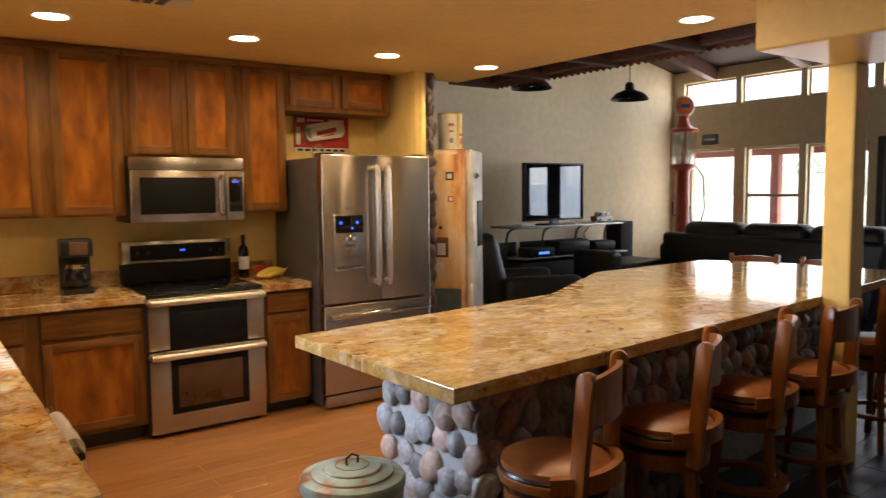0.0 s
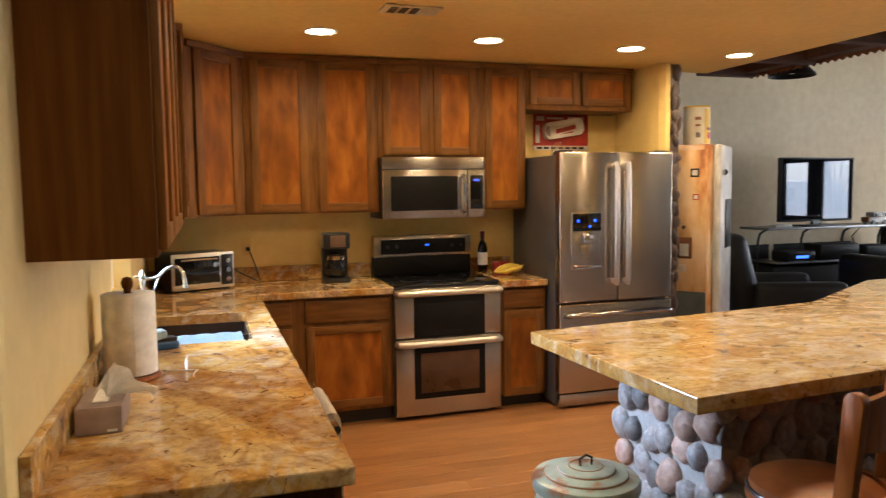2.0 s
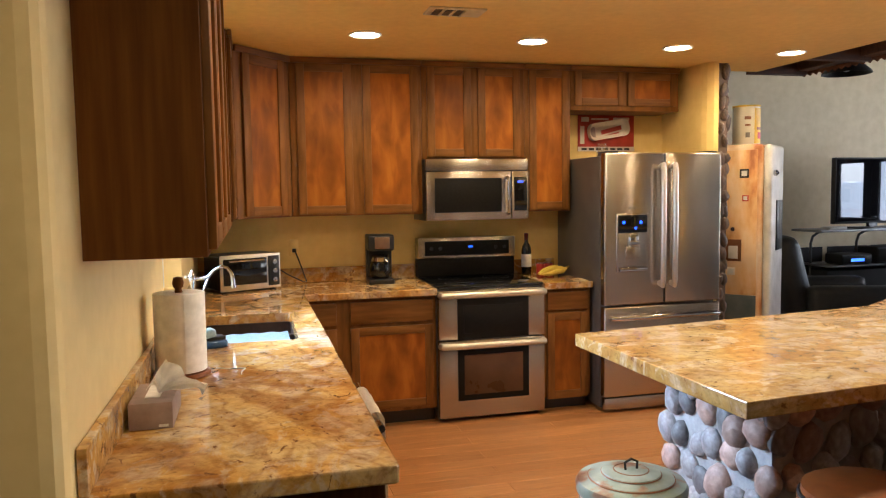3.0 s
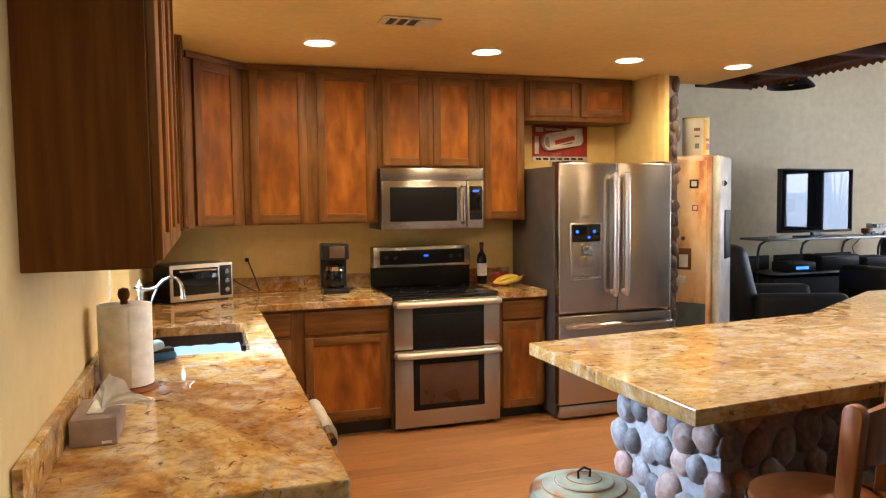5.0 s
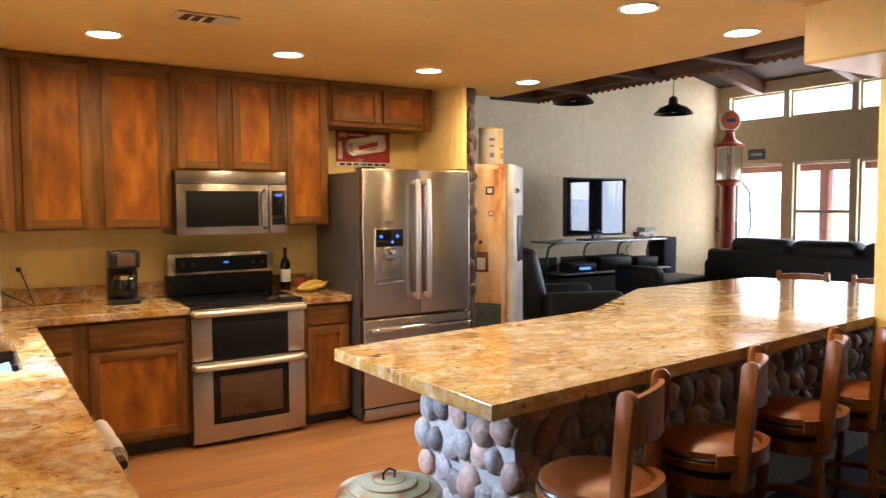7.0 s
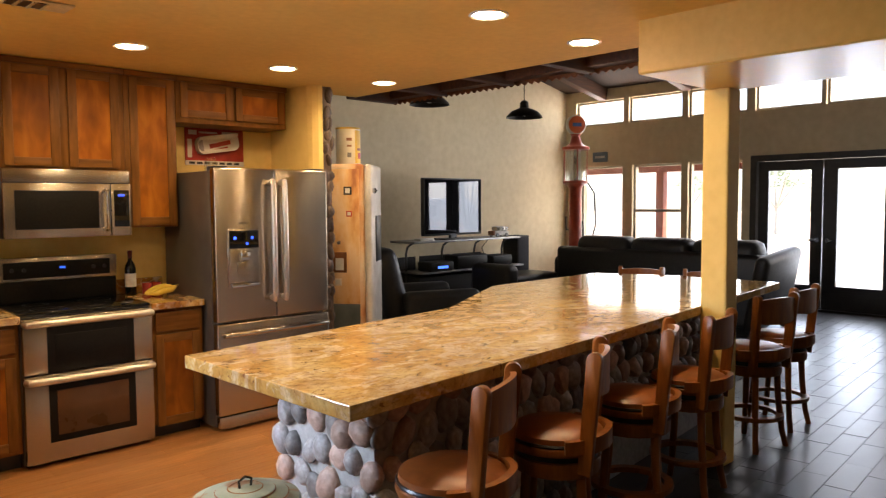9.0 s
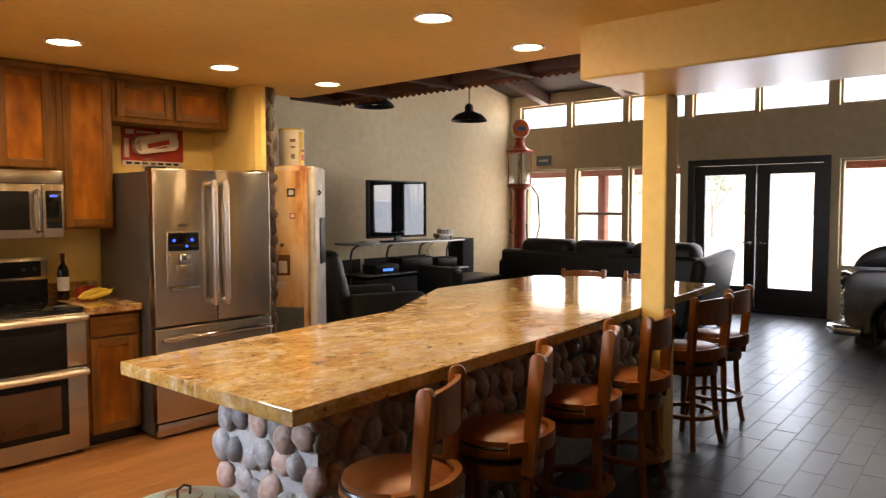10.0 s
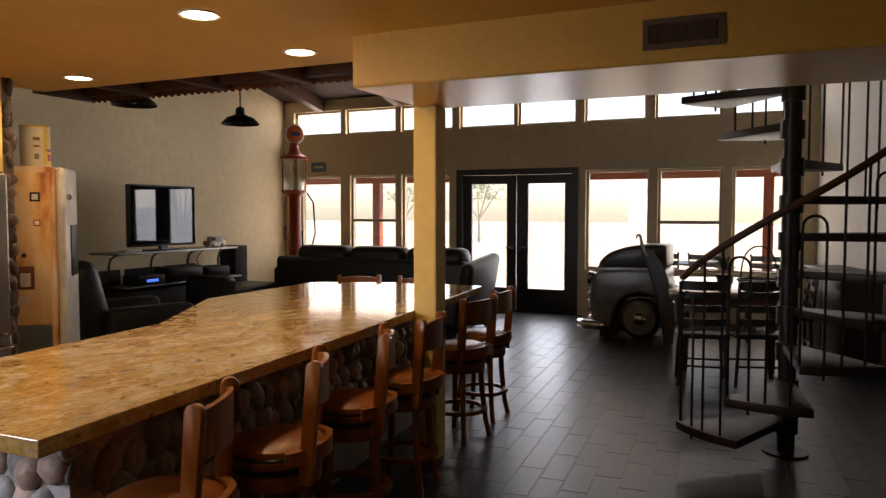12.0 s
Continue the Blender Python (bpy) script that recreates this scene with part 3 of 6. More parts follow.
upper("low stained wall cabinet above the refrigerator", 2.293, 3.19, 2.14, TOPZ, [(2.322, 2.725, 2.175, 2.425), (2.752, 3.165, 2.175, 2.425)])
# corner unit set at an angle
a, b = Vector((-0.09, 4.74)), Vector((0.258, 5.088))
c = thing("corner_wall_cabinet", "stained corner wall cabinet with an angled door", "cabinet", (a.x, a.y, 1.40), 45.0, group="upper cabinets")
wd = (b - a).length
inv = pose(a.x, a.y, 0, 0, 0, 45).inverted()
pl = [inv @ Vector((x, y, 0)) for x, y in ((-0.09, 4.74), (0.258, 5.088), (0.258, BACKY), (LEFTX, BACKY), (LEFTX, 4.74))]
part("body", prism([(p.x, p.y) for p in pl], 0, TOPZ - 1.40), M["cab"], c)
door_front(c, 0.06, wd - 0.06, 0.015, 1.025, -0.001, 0.06)
part("top_trim", B(0, wd, -0.028, -0.001, 1.025, TOPZ - 1.401, 0.006), M["cab_h"], c)

# upper cabinets on the side wall face +x
def side_upper(y0, y1, label, doors):
    c = thing("wall_cabinet", label, "cabinet", (-0.112, y0, 1.40), 90.0, group="upper cabinets")
    w = y1 - y0
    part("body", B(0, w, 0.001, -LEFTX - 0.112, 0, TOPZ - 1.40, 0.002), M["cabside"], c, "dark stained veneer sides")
    for p, q in doors:
        door_front(c, p, q, 0.015, 1.025, 0.0)
    part("top_trim", B(0, w, -0.028, -0.001, 1.03, TOPZ - 1.401, 0.006), M["cab_h"], c)
    return c
side_upper(1.83, 3.25, "stained wall cabinet with a bare dark side panel", [(0.03, 0.46), (0.49, 0.93), (0.96, 1.39)])
side_upper(4.32, 4.737, "stained wall cabinet beside the sink window", [(0.03, 0.387)])

# base cabinets
def base(label, x0, x1, fronts, front=4.76, back=BACKY - 0.01):
    c = thing("base_cabinet", label, "cabinet", (x0, front, 0), group="base cabinets")
    w = x1 - x0
    part("body", B(0, w, 0, back - front, 0.10, 0.866, 0.002), M["cab"], c)
    part("toe_kick", B(0, w, 0.07, back - front, 0.0, 0.10), M["black"], c, "dark recessed toe kick")
    for kind, p, q, lo, hi in fronts:
        if kind == "drawer":
            part("drawer", B(p - x0, q - x0, -0.021, -0.001, lo, hi, 0.005), M["cab_h"], c)
        else:
            door_front(c, p - x0, q - x0, lo, hi, -0.001)
    return c
base("stained base cabinet with drawer and door in the corner", 0.285, 1.163, [("drawer", 0.59, 1.14, 0.70, 0.845), ("door", 0.59, 1.14, 0.125, 0.675), ("drawer", 0.30, 0.50, 0.70, 0.845), ("door", 0.30, 0.50, 0.125, 0.675)])
base("narrow stained base cabinet with drawer and door", 1.931, 2.290, [("drawer", 1.96, 2.265, 0.72, 0.845), ("door", 1.96, 2.265, 0.09, 0.70)])
def side_base(y0, y1, label, doors):
    c = thing("base_cabinet", label, "cabinet", (0.262, y0, 0), 90.0, group="base cabinets")
    w = y1 - y0
    part("body", B(0, w, 0.0, 0.66, 0.10, 0.70, 0.002), M["cab"], c)
    part("face_rail", B(0, w, 0.0, 0.03, 0.701, 0.866), M["cab_h"], c)
    part("toe_kick", B(0, w, 0.07, 0.66, 0, 0.10), M["black"], c)
    for p, q in doors:
        door_front(c, p, q, 0.125, 0.675, -0.001)
side_base(2.75, 4.755, "stained sink base cabinet under the granite counter", [(0.05, 0.48), (0.52, 0.98), (1.02, 1.48), (1.5, 1.96)])
end = thing("base_cabinet", "stained base cabinet at the end of the counter", "cabinet", (0.262, 1.70, 0), 90.0, group="base cabinets")
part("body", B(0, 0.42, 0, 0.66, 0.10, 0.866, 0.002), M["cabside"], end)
part("toe_kick", B(0, 0.42, 0.07, 0.66, 0, 0.10), M["black"], end)
door_front(end, 0.03, 0.39, 0.125, 0.845, -0.001)
dw = thing("dishwasher", "stainless dishwasher with a bar handle under the counter", "dishwasher", (0.262, 2.125, 0), 90.0)
part("front", B(0, 0.62, -0.022, 0.6, 0.10, 0.866, 0.006), M["steel_h"], dw)
part("handle", join(tube([(0.04, -0.085, 0.835), (0.58, -0.085, 0.835)], 0.013, 10), tube([(0.06, -0.022, 0.835), (0.06, -0.085, 0.835)], 0.009, 8), tube([(0.56, -0.022, 0.835), (0.56, -0.085, 0.835)], 0.009, 8)), M["chrome"], dw)
part("kick_plate", B(0, 0.62, 0.05, 0.6, 0, 0.10), M["black"], dw)

# granite tops
SX0, SX1, SY0, SY1 = -0.26, 0.175, 3.27, 4.03
bm = prism([(LEFTX + 0.002, 1.66), (0.298, 1.655), (0.305, 1.664), (0.305, 4.715), (1.165, 4.715), (1.165, BACKY - 0.002), (LEFTX + 0.002, BACKY - 0.002)], 0.868, 0.914, 0.006)
counter = solid("countertop", bm, M["granite"], "polished gold granite countertop in an l shape", "countertop", "", False)
cut = new("sink_opening_block", mesh_of("sink_opening_block", B(SX0, SX1, SY0, SY1, 0.8, 1.0, 0.03), M["granite"]))
mod = counter.modifiers.new("sink_cut", "BOOLEAN")
mod.operation, mod.object, mod.solver = "DIFFERENCE", cut, "EXACT"
bpy.context.view_layer.update()
cut_mesh = bpy.data.meshes.new_from_object(counter.evaluated_get(bpy.context.evaluated_depsgraph_get()))
counter.modifiers.remove(mod)
counter.data = cut_mesh
bpy.data.objects.remove(cut)
solid("countertop", B(1.929, 2.292, 4.715, BACKY - 0.002, 0.868, 0.914, 0.006), M["granite"], "small gold granite countertop beside the refrigerator", "countertop", "", False)
solid("backsplash", B(LEFTX + 0.002, LEFTX + 0.024, 1.66, BACKY - 0.002, 0.915, 1.02, 0.003), M["granite"], "low gold granite backsplash along the side wall", "backsplash", "", False)
solid("backsplash", B(LEFTX + 0.026, 1.165, BACKY - 0.024, BACKY - 0.002, 0.915, 1.02, 0.003), M["granite"], "low gold granite backsplash behind the coffee maker", "backsplash", "", False)
solid("backsplash", B(1.93, 2.292, BACKY - 0.024, BACKY - 0.002, 0.915, 1.02, 0.003), M["granite"], "low gold granite backsplash behind the bananas", "backsplash", "", False)

# ---- range ----
def cooking_range():
    r = thing("range", "stainless double oven range with black glass cooktop", "range", (1.168, 4.735, 0))
    W = 0.757
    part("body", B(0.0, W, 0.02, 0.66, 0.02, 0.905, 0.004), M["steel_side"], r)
    for x in (0.04, W - 0.04):
        part("foot", B(x - 0.02, x + 0.02, 0.05, 0.09, 0, 0.02), M["black"], r)
    part("cooktop", B(0.0, W, 0.0, 0.62, 0.905, 0.922, 0.005), M["blackglass"], r, "black glass cooktop")
    for cx, cy, rr in ((0.2, 0.17, 0.1), (0.56, 0.17, 0.085), (0.2, 0.44, 0.075), (0.56, 0.44, 0.1)):
        part("burner_ring", lathe([(rr - 0.002, 0.9221), (rr, 0.9221), (rr, 0.9224), (rr - 0.002, 0.9224)], 32, cx, cy), M["black"], r)
    part("backguard", B(0.0, W, 0.575, 0.66, 0.922, 1.06, 0.004), M["meshglass"], r)
    cp = part("control_panel", B(0.0, W, 0.555, 0.66, 1.06, 1.215, 0.008), M["steel_h"], r)
    part("display_panel", B(0.05, W - 0.05, 0.549, 0.557, 1.082, 1.188, 0.003), M["meshglass"], cp)
    part("clock", B(0.385, 0.418, 0.547, 0.549, 1.137, 1.15), glow("blue_clock_glow", (0.03, 0.12, 1.0), 0.4), cp, "small blue lit clock")
    for x in (0.1, 0.17, 0.6, 0.67):
        part("knob", moved(lathe([(0.014, 0), (0.014, 0.003), (0.001, 0.003)], 16), pose(x, 0.549, 1.135, 90, 0, 0)), M["black"], cp)
    def oven(name, z0, z1, g0, g1, pane):
        d = part(name, B(0.002, W - 0.002, -0.03, 0.018, z0, z1, 0.006), M["steel_h"], r)
        part("glass", B(0.13, W - 0.12, -0.034, -0.029, g0, g1, 0.002), M["meshglass"], d, "black glass oven window surround")
        part("window", B(0.175, W - 0.165, -0.0365, -0.033, g0 + 0.04, g1 - 0.06, 0.001), M[pane], d, "smoked oven window")
        part("handle", join(tube([(0.015, -0.032, z1 - 0.03), (0.02, -0.075, z1 - 0.028), (0.1, -0.09, z1 - 0.027), (W / 2, -0.098, z1 - 0.026), (W - 0.1, -0.09, z1 - 0.027), (W - 0.02, -0.075, z1 - 0.028), (W - 0.015, -0.032, z1 - 0.03)], 0.021, 12)), M["satin"], d)
    oven("upper_oven_door", 0.562, 0.895, 0.563, 0.85, "meshglass")
    oven("lower_oven_door", 0.03, 0.555, 0.145, 0.515, "ovenglass")
cooking_range()

# ---- microwave ----
def microwave():
    m = thing("microwave", "stainless over-range microwave under the short cabinet", "microwave", (1.168, 5.005, 1.352))
    W, H = 0.757, 0.43
    part("body", B(0.002, W - 0.002, 0.02, 0.41, 0.0, H, 0.003), M["black"], m)
    part("vent_band", B(0.0, W, 0.0, 0.03, 0.345, H, 0.006), M["steel_h"], m)
    part("door", B(0.0, 0.625, -0.012, 0.02, 0.0, 0.342, 0.006), M["steel_h"], m)
    part("glass", B(0.06, 0.55, -0.016, -0.01, 0.055, 0.295, 0.004), M["meshglass"], m, "black glass door window")
    part("control_frame", B(0.628, W, -0.012, 0.02, 0.0, 0.342, 0.006), M["steel_h"], m)
    part("keypad", B(0.645, W - 0.014, -0.016, -0.01, 0.06, 0.30, 0.003), M["blackglass"], m)
    part("clock", B(0.67, 0.712, -0.018, -0.0155, 0.259, 0.272), glow("blue_digits", (0.03, 0.10, 1.0), 0.22), m, "blue lit clock digits")
    part("handle", join(tube([(0.595, -0.012, 0.04), (0.595, -0.05, 0.05), (0.595, -0.058, 0.17), (0.595, -0.05, 0.29), (0.595, -0.012, 0.30)], 0.014, 12)), M["chrome"], m)
microwave()

# ---- refrigerator ----
def refrigerator():
    f = thing("refrigerator", "stainless french door refrigerator with water dispenser", "refrigerator", (2.306, 4.565, 0))
    W, H = 0.90, 1.80
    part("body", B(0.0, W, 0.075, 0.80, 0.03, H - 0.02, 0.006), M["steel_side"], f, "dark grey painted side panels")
    part("hinge_cover", B(0.02, 0.11, 0.02, 0.15, H - 0.022, H + 0.012, 0.006), M["black"], f)
    part("hinge_cover", B(W - 0.11, W - 0.02, 0.02, 0.15, H - 0.022, H + 0.012, 0.006), M["black"], f)
    dl = part("left_door", join(B(0.0, 0.455, 0.0, 0.07, 0.755, H, 0.012, seg=3)), M["steel"], f)
    dr = part("right_door", B(0.461, W, 0.0, 0.07, 0.755, H, 0.012, seg=3), M["steel"], f)
    fd = part("freezer_drawer", B(0.0, W, 0.0, 0.07, 0.115, 0.745, 0.012, seg=3), M["steel"], f)
    part("base_grille", B(0.01, W - 0.01, 0.02, 0.07, 0.02, 0.105, 0.006), M["steel_h"], f)
    for x, d in ((0.415, dl), (0.505, dr)):
        part("handle", join(tube([(x, 0.002, 0.90), (x, -0.045, 0.885), (x, -0.052, 0.92), (x, -0.055, 1.30), (x, -0.052, 1.68), (x, -0.045, 1.715), (x, 0.002, 1.70)], 0.019, 12)), M["satin"], d)
    part("handle", join(tube([(0.05, 0.002, 0.665), (0.045, -0.045, 0.672), (0.08, -0.055, 0.675), (W / 2, -0.058, 0.675), (W - 0.08, -0.055, 0.675), (W - 0.045, -0.045, 0.672), (W - 0.05, 0.002, 0.665)], 0.017, 12)), M["chrome"], fd)
    dp = part("dispenser", join(B(0.085, 0.325, -0.006, 0.002, 0.985, 1.385, 0.004)), M["steel_h"], dl, "ice and water dispenser")
    part("screen", B(0.095, 0.315, -0.010, -0.005, 1.255, 1.375, 0.002), M["blackglass"], dp)
    part("recess", B(0.10, 0.31, -0.009, -0.005, 1.02, 1.25, 0.002), M["steel_h"], dp)
    part("spout", B(0.17, 0.24, -0.035, -0.008, 1.17, 1.235, 0.008), M["chrome"], dp)
    part("paddle", B(0.15, 0.26, -0.016, -0.008, 1.08, 1.16, 0.004), M["steel"], dp)
    part("drip_tray", B(0.10, 0.31, -0.028, -0.005, 0.99, 1.015, 0.004), M["chrome"], dp)
    bl = glow("blue_icons", (0.02, 0.07, 1.0), 0.7)
    for x, z, s in ((0.135, 1.325, 0.009), (0.265, 1.325, 0.009), (0.225, 1.285, 0.007)):
        part("icon", B(x - s, x + s, -0.0125, -0.0098, z - s, z + s), bl, dp, "blue lit icon")
    part("badge", B(0.17, 0.25, -0.003, 0.001, 1.42, 1.432), M["chrome"], dl)
refrigerator()

# ---- island ----
ISL = [(1.335, 1.785), (3.08, 1.935), (5.70, 2.23), (5.72, 2.95), (5.40, 3.70), (4.05, 3.67), (3.02, 3.08), (1.31, 2.88)]
bm = prism(ISL, 0.884, 0.937, 0.004)
solid("island_countertop", bm, M["granite_island"], "large polished gold granite island top with angled edges", "countertop", "", False)
CORE = [(1.66, 2.08), (3.1, 2.22), (5.25, 2.46), (5.30, 2.95), (5.15, 3.30), (4.2, 3.30), (3.15, 2.82), (1.66, 2.72)]
island = thing("kitchen_island", "island base faced with rounded grey and tan river rocks", "island")
part("core", prism(CORE, 0.0, 0.883), M["mortar"], island, "rough grey mortar")

# ---- bar stools ----
def curved_board(r0, r1, a0, a1, zs, n=14):
    """A bent board about the z axis: zs gives (bottom, top) as functions of 0..1."""
    bm = bmesh.new()
    prev = None
    for i in range(n + 1):
        u = i / n
        a = radians(a0 + (a1 - a0) * u)
        lo, hi = zs(u)
        ring = [bm.verts.new((r * math.cos(a), r * math.sin(a), z)) for r, z in ((r0, lo), (r1, lo), (r1, hi), (r0, hi))]
        if prev:
            for k in range(4):
                bm.faces.new((prev[k], prev[(k + 1) % 4], ring[(k + 1) % 4], ring[k]))
        else:
            bm.faces.new(ring[::-1])
        prev = ring
    bm.faces.new(prev)
    bmesh.ops.recalc_face_normals(bm, faces=bm.faces[:])
    return bm

def post_board():
    """A flat post with a rounded top, thick across x."""
    top = [(0.031 * math.cos(radians(a)), 0.455 + 0.031 * math.sin(radians(a))) for a in range(0, 181, 20)]
    bm = prism([(-0.027, 0.0), (0.027, 0.0)] + top, -0.016, 0.016, 0.004)
    return moved(bm, Matrix(((0, 0, 1, 0), (1, 0, 0, 0), (0, 1, 0, 0), (0, 0, 0, 1))))

def bar_stool():
    s = thing("bar_stool", "honey oak swivel bar stool with curved back at the island", "bar stool", group="bar stools at the island")
    part("seat_pad", lathe([(0.0, 0.60), (0.17, 0.60), (0.192, 0.612), (0.19, 0.632), (0.16, 0.648), (0.08, 0.655), (0.0, 0.656)], 28), M["stool_seat"], s, "tan padded round seat")
    part("piping", lathe([(0.17, 0.598), (0.198, 0.598), (0.202, 0.605), (0.198, 0.612), (0.17, 0.612)], 28), M["black"], s, "black seat piping")
    part("seat_ring", lathe([(0.15, 0.565), (0.198, 0.565), (0.202, 0.575), (0.202, 0.592), (0.196, 0.599), (0.15, 0.599)], 28), M["stool"], s)
    part("swivel_plate", lathe([(0.0, 0.535), (0.17, 0.535), (0.17, 0.563), (0.0, 0.563)], 24), M["black"], s, "black metal swivel plate")
    part("apron", lathe([(0.13, 0.47), (0.175, 0.47), (0.18, 0.478), (0.18, 0.53), (0.13, 0.53)], 28), M["stool"], s)
    part("back_ring", curved_board(0.198, 0.226, 195, 345, lambda u: (0.585, 0.655 - 0.02 * abs(2 * u - 1))), M["stool"], s)
    for sx in (-1, 1):
        m = pose(sx * 0.168, -0.128, 0.50, 5, 0, sx * 18)
        part("back_post", moved(post_board(), m), M["stool"], s)
    part("crest", moved(curved_board(0.400, 0.420, 246, 294, lambda u: (0.80 + 0.012 * (2 * u - 1) ** 2, 0.965 - 0.012 * (2 * u - 1) ** 2)), pose(0, 0.207, 0)), M["stool"], s, "wide bent oak back board")
    for k in range(4):
        a = radians(45 + 90 * k)
        c, sn = math.cos(a), math.sin(a)
        part("leg", tube([(0.15 * c, 0.15 * sn, 0.53), (0.165 * c, 0.165 * sn, 0.3), (0.19 * c, 0.19 * sn, 0.1), (0.215 * c, 0.215 * sn, 0.0)], [0.021, 0.02, 0.018, 0.018], 10), M["stool"], s)
    part("foot_ring", lathe([(0.155, 0.19), (0.197, 0.19), (0.2, 0.2), (0.197, 0.215), (0.155, 0.215)], 28), M["stool"], s)
    return s
STOOLS = [(1.76, 1.77, 25), (2.41, 1.82, 31), (3.08, 1.88, 29), (3.65, 1.89, 8), (4.64, 1.98, -12), (5.20, 2.03, -1)]
st = bar_stool()
st.matrix_basis = pose(STOOLS[0][0], STOOLS[0][1], 0, 0, 0, STOOLS[0][2])
for x, y, a in STOOLS[1:]:
    copy_thing(st, pose(x, y, 0, 0, 0, a))
for x, y, a in ((5.62, 3.40, 112), (5.66, 2.88, 92)):
    far = copy_thing(st, pose(x, y, 0, 0, 0, a))
    tagged(far, "honey oak swivel bar stool at the far end of the island")

# ---- lidded tin beside the island ----
M["sage"] = surface("worn_sage_enamel", (0.27, 0.35, 0.30), (0.42, 0.49, 0.43), 9, 0.35, bump=0.08, big=5, mids=[(0.30, (0.20, 0.085, 0.04)), (0.39, (0.30, 0.20, 0.13)), (0.44, (0.27, 0.34, 0.29)), (0.70, (0.42, 0.49, 0.43))])
M["cream"] = surface("worn_cream_paint", (0.62, 0.52, 0.42), (0.76, 0.68, 0.58), 8, 0.5, bump=0.1, big=5)
M["rustline"] = plain("rust_line", (0.28, 0.12, 0.05), 0.6)
M["redpaint"] = surface("worn_red_paint", (0.34, 0.022, 0.014), (0.50, 0.045, 0.025), 12, 0.45, bump=0.08, big=3)
tin = thing("storage_tin", "round painted tin with a sage green stepped lid", "tin", (1.24, 2.27, 0))
part("drum", lathe([(0.0, 0.0), (0.170, 0.0), (0.175, 0.01), (0.175, 0.49), (0.0, 0.495)], 36), M["cream"], tin, "cream painted drum with red marks")
part("hoop", lathe([(0.174, 0.44), (0.181, 0.445), (0.181, 0.465), (0.174, 0.47)], 36), M["sage"], tin)
part("mark", curved_board(0.1752, 0.1765, 225, 245, lambda u: (0.36, 0.42)), M["redpaint"], tin, "small red painted mark")
part("mark", curved_board(0.1752, 0.1765, 262, 300, lambda u: (0.30, 0.37)), M["redpaint"], tin, "small red painted mark")
lid = part("lid", lathe([(0.0, 0.50), (0.18, 0.50), (0.19, 0.50), (0.192, 0.525), (0.185, 0.538), (0.15, 0.546), (0.145, 0.553), (0.105, 0.560), (0.10, 0.568), (0.06, 0.574), (0.0, 0.576)], 40), M["sage"], tin, "sage green stepped lid with rusty rings")
for r, z in ((0.148, 0.5495), (0.1025, 0.564), (0.06, 0.574)):
    part("rust_ring", lathe([(r - 0.0018, z - 0.001), (r + 0.0018, z - 0.002), (r + 0.0018, z), (r - 0.0018, z + 0.0018)], 36), M["rustline"], lid)
part("handle", tube([(-0.022, 0, 0.574), (-0.024, 0, 0.60), (0, 0, 0.612), (0.024, 0, 0.60), (0.022, 0, 0.574)], 0.0045, 8), M["iron"], lid)

# ---- sink, tap and counter things ----
sk = thing("sink", "dark brown double bowl sink set into the granite", "sink", (0, 0, 0))
M["sinkdark"] = surface("dark_brown_composite", (0.035, 0.02, 0.014), (0.06, 0.035, 0.025), 40, 0.4, bump=0.1)
def bowl(y0, y1):
    x0, x1, z0, z1 = SX0 - 0.012, SX1 + 0.012, 0.72, 0.866
    return join(B(x0, x1, y0, y1, z0, z0 + 0.01), B(x0, x0 + 0.012, y0, y1, z0 + 0.01, z1), B(x1 - 0.012, x1, y0, y1, z0 + 0.01, z1), B(x0 + 0.012, x1 - 0.012, y0, y0 + 0.012, z0 + 0.01, z1), B(x0 + 0.012, x1 - 0.012, y1 - 0.012, y1, z0 + 0.01, z1))
for y0, y1 in ((3.258, 3.66), (3.662, 4.042)):
    bw = part("bowl", bowl(y0, y1), M["sinkdark"], sk)
    part("drain", lathe([(0.0, 0.7305), (0.04, 0.7305), (0.042, 0.734), (0.0, 0.7335)], 20, -0.04, (y0 + y1) / 2), M["chrome"], bw)
M["cloth"] = surface("pale_blue_cloth", (0.24, 0.34, 0.39), (0.36, 0.46, 0.50), 60, 0.9, bump=0.4)
bm = bmesh.new()
gx, gy = 22, 16
grid = [[bm.verts.new((-0.20 + 0.34 * i / gx, 3.30 + 0.30 * j / gy, 0.893 + 0.008 * (1 - j / gy) + 0.0022 * math.sin(i * 1.1 + j * 0.12) + 0.004 * noise.noise(Vector((i * 0.4, j * 0.15, 1))))) for j in range(gy + 1)] for i in range(gx + 1)]
for i in range(gx):
    for j in range(gy):
        bm.faces.new((grid[i][j], grid[i + 1][j], grid[i + 1][j + 1], grid[i][j + 1]))
bmesh.ops.solidify(bm, geom=bm.faces[:], thickness=0.006)
solid("dish_cloth", bm, M["cloth"], "pale blue dish cloth draped in the sink", "dish cloth")

tap = thing("faucet", "chrome bridge faucet with a curved spout behind the sink", "faucet", (-0.30, 3.80, 0.914))
part("base", lathe([(0.0, 0), (0.026, 0), (0.026, 0.010), (0.014, 0.022), (0.011, 0.06), (0.015, 0.075), (0.011, 0.09), (0.010, 0.20), (0.016, 0.212), (0.018, 0.235), (0.013, 0.25), (0.008, 0.262), (0.0, 0.275)], 18), M["chrome"], tap)
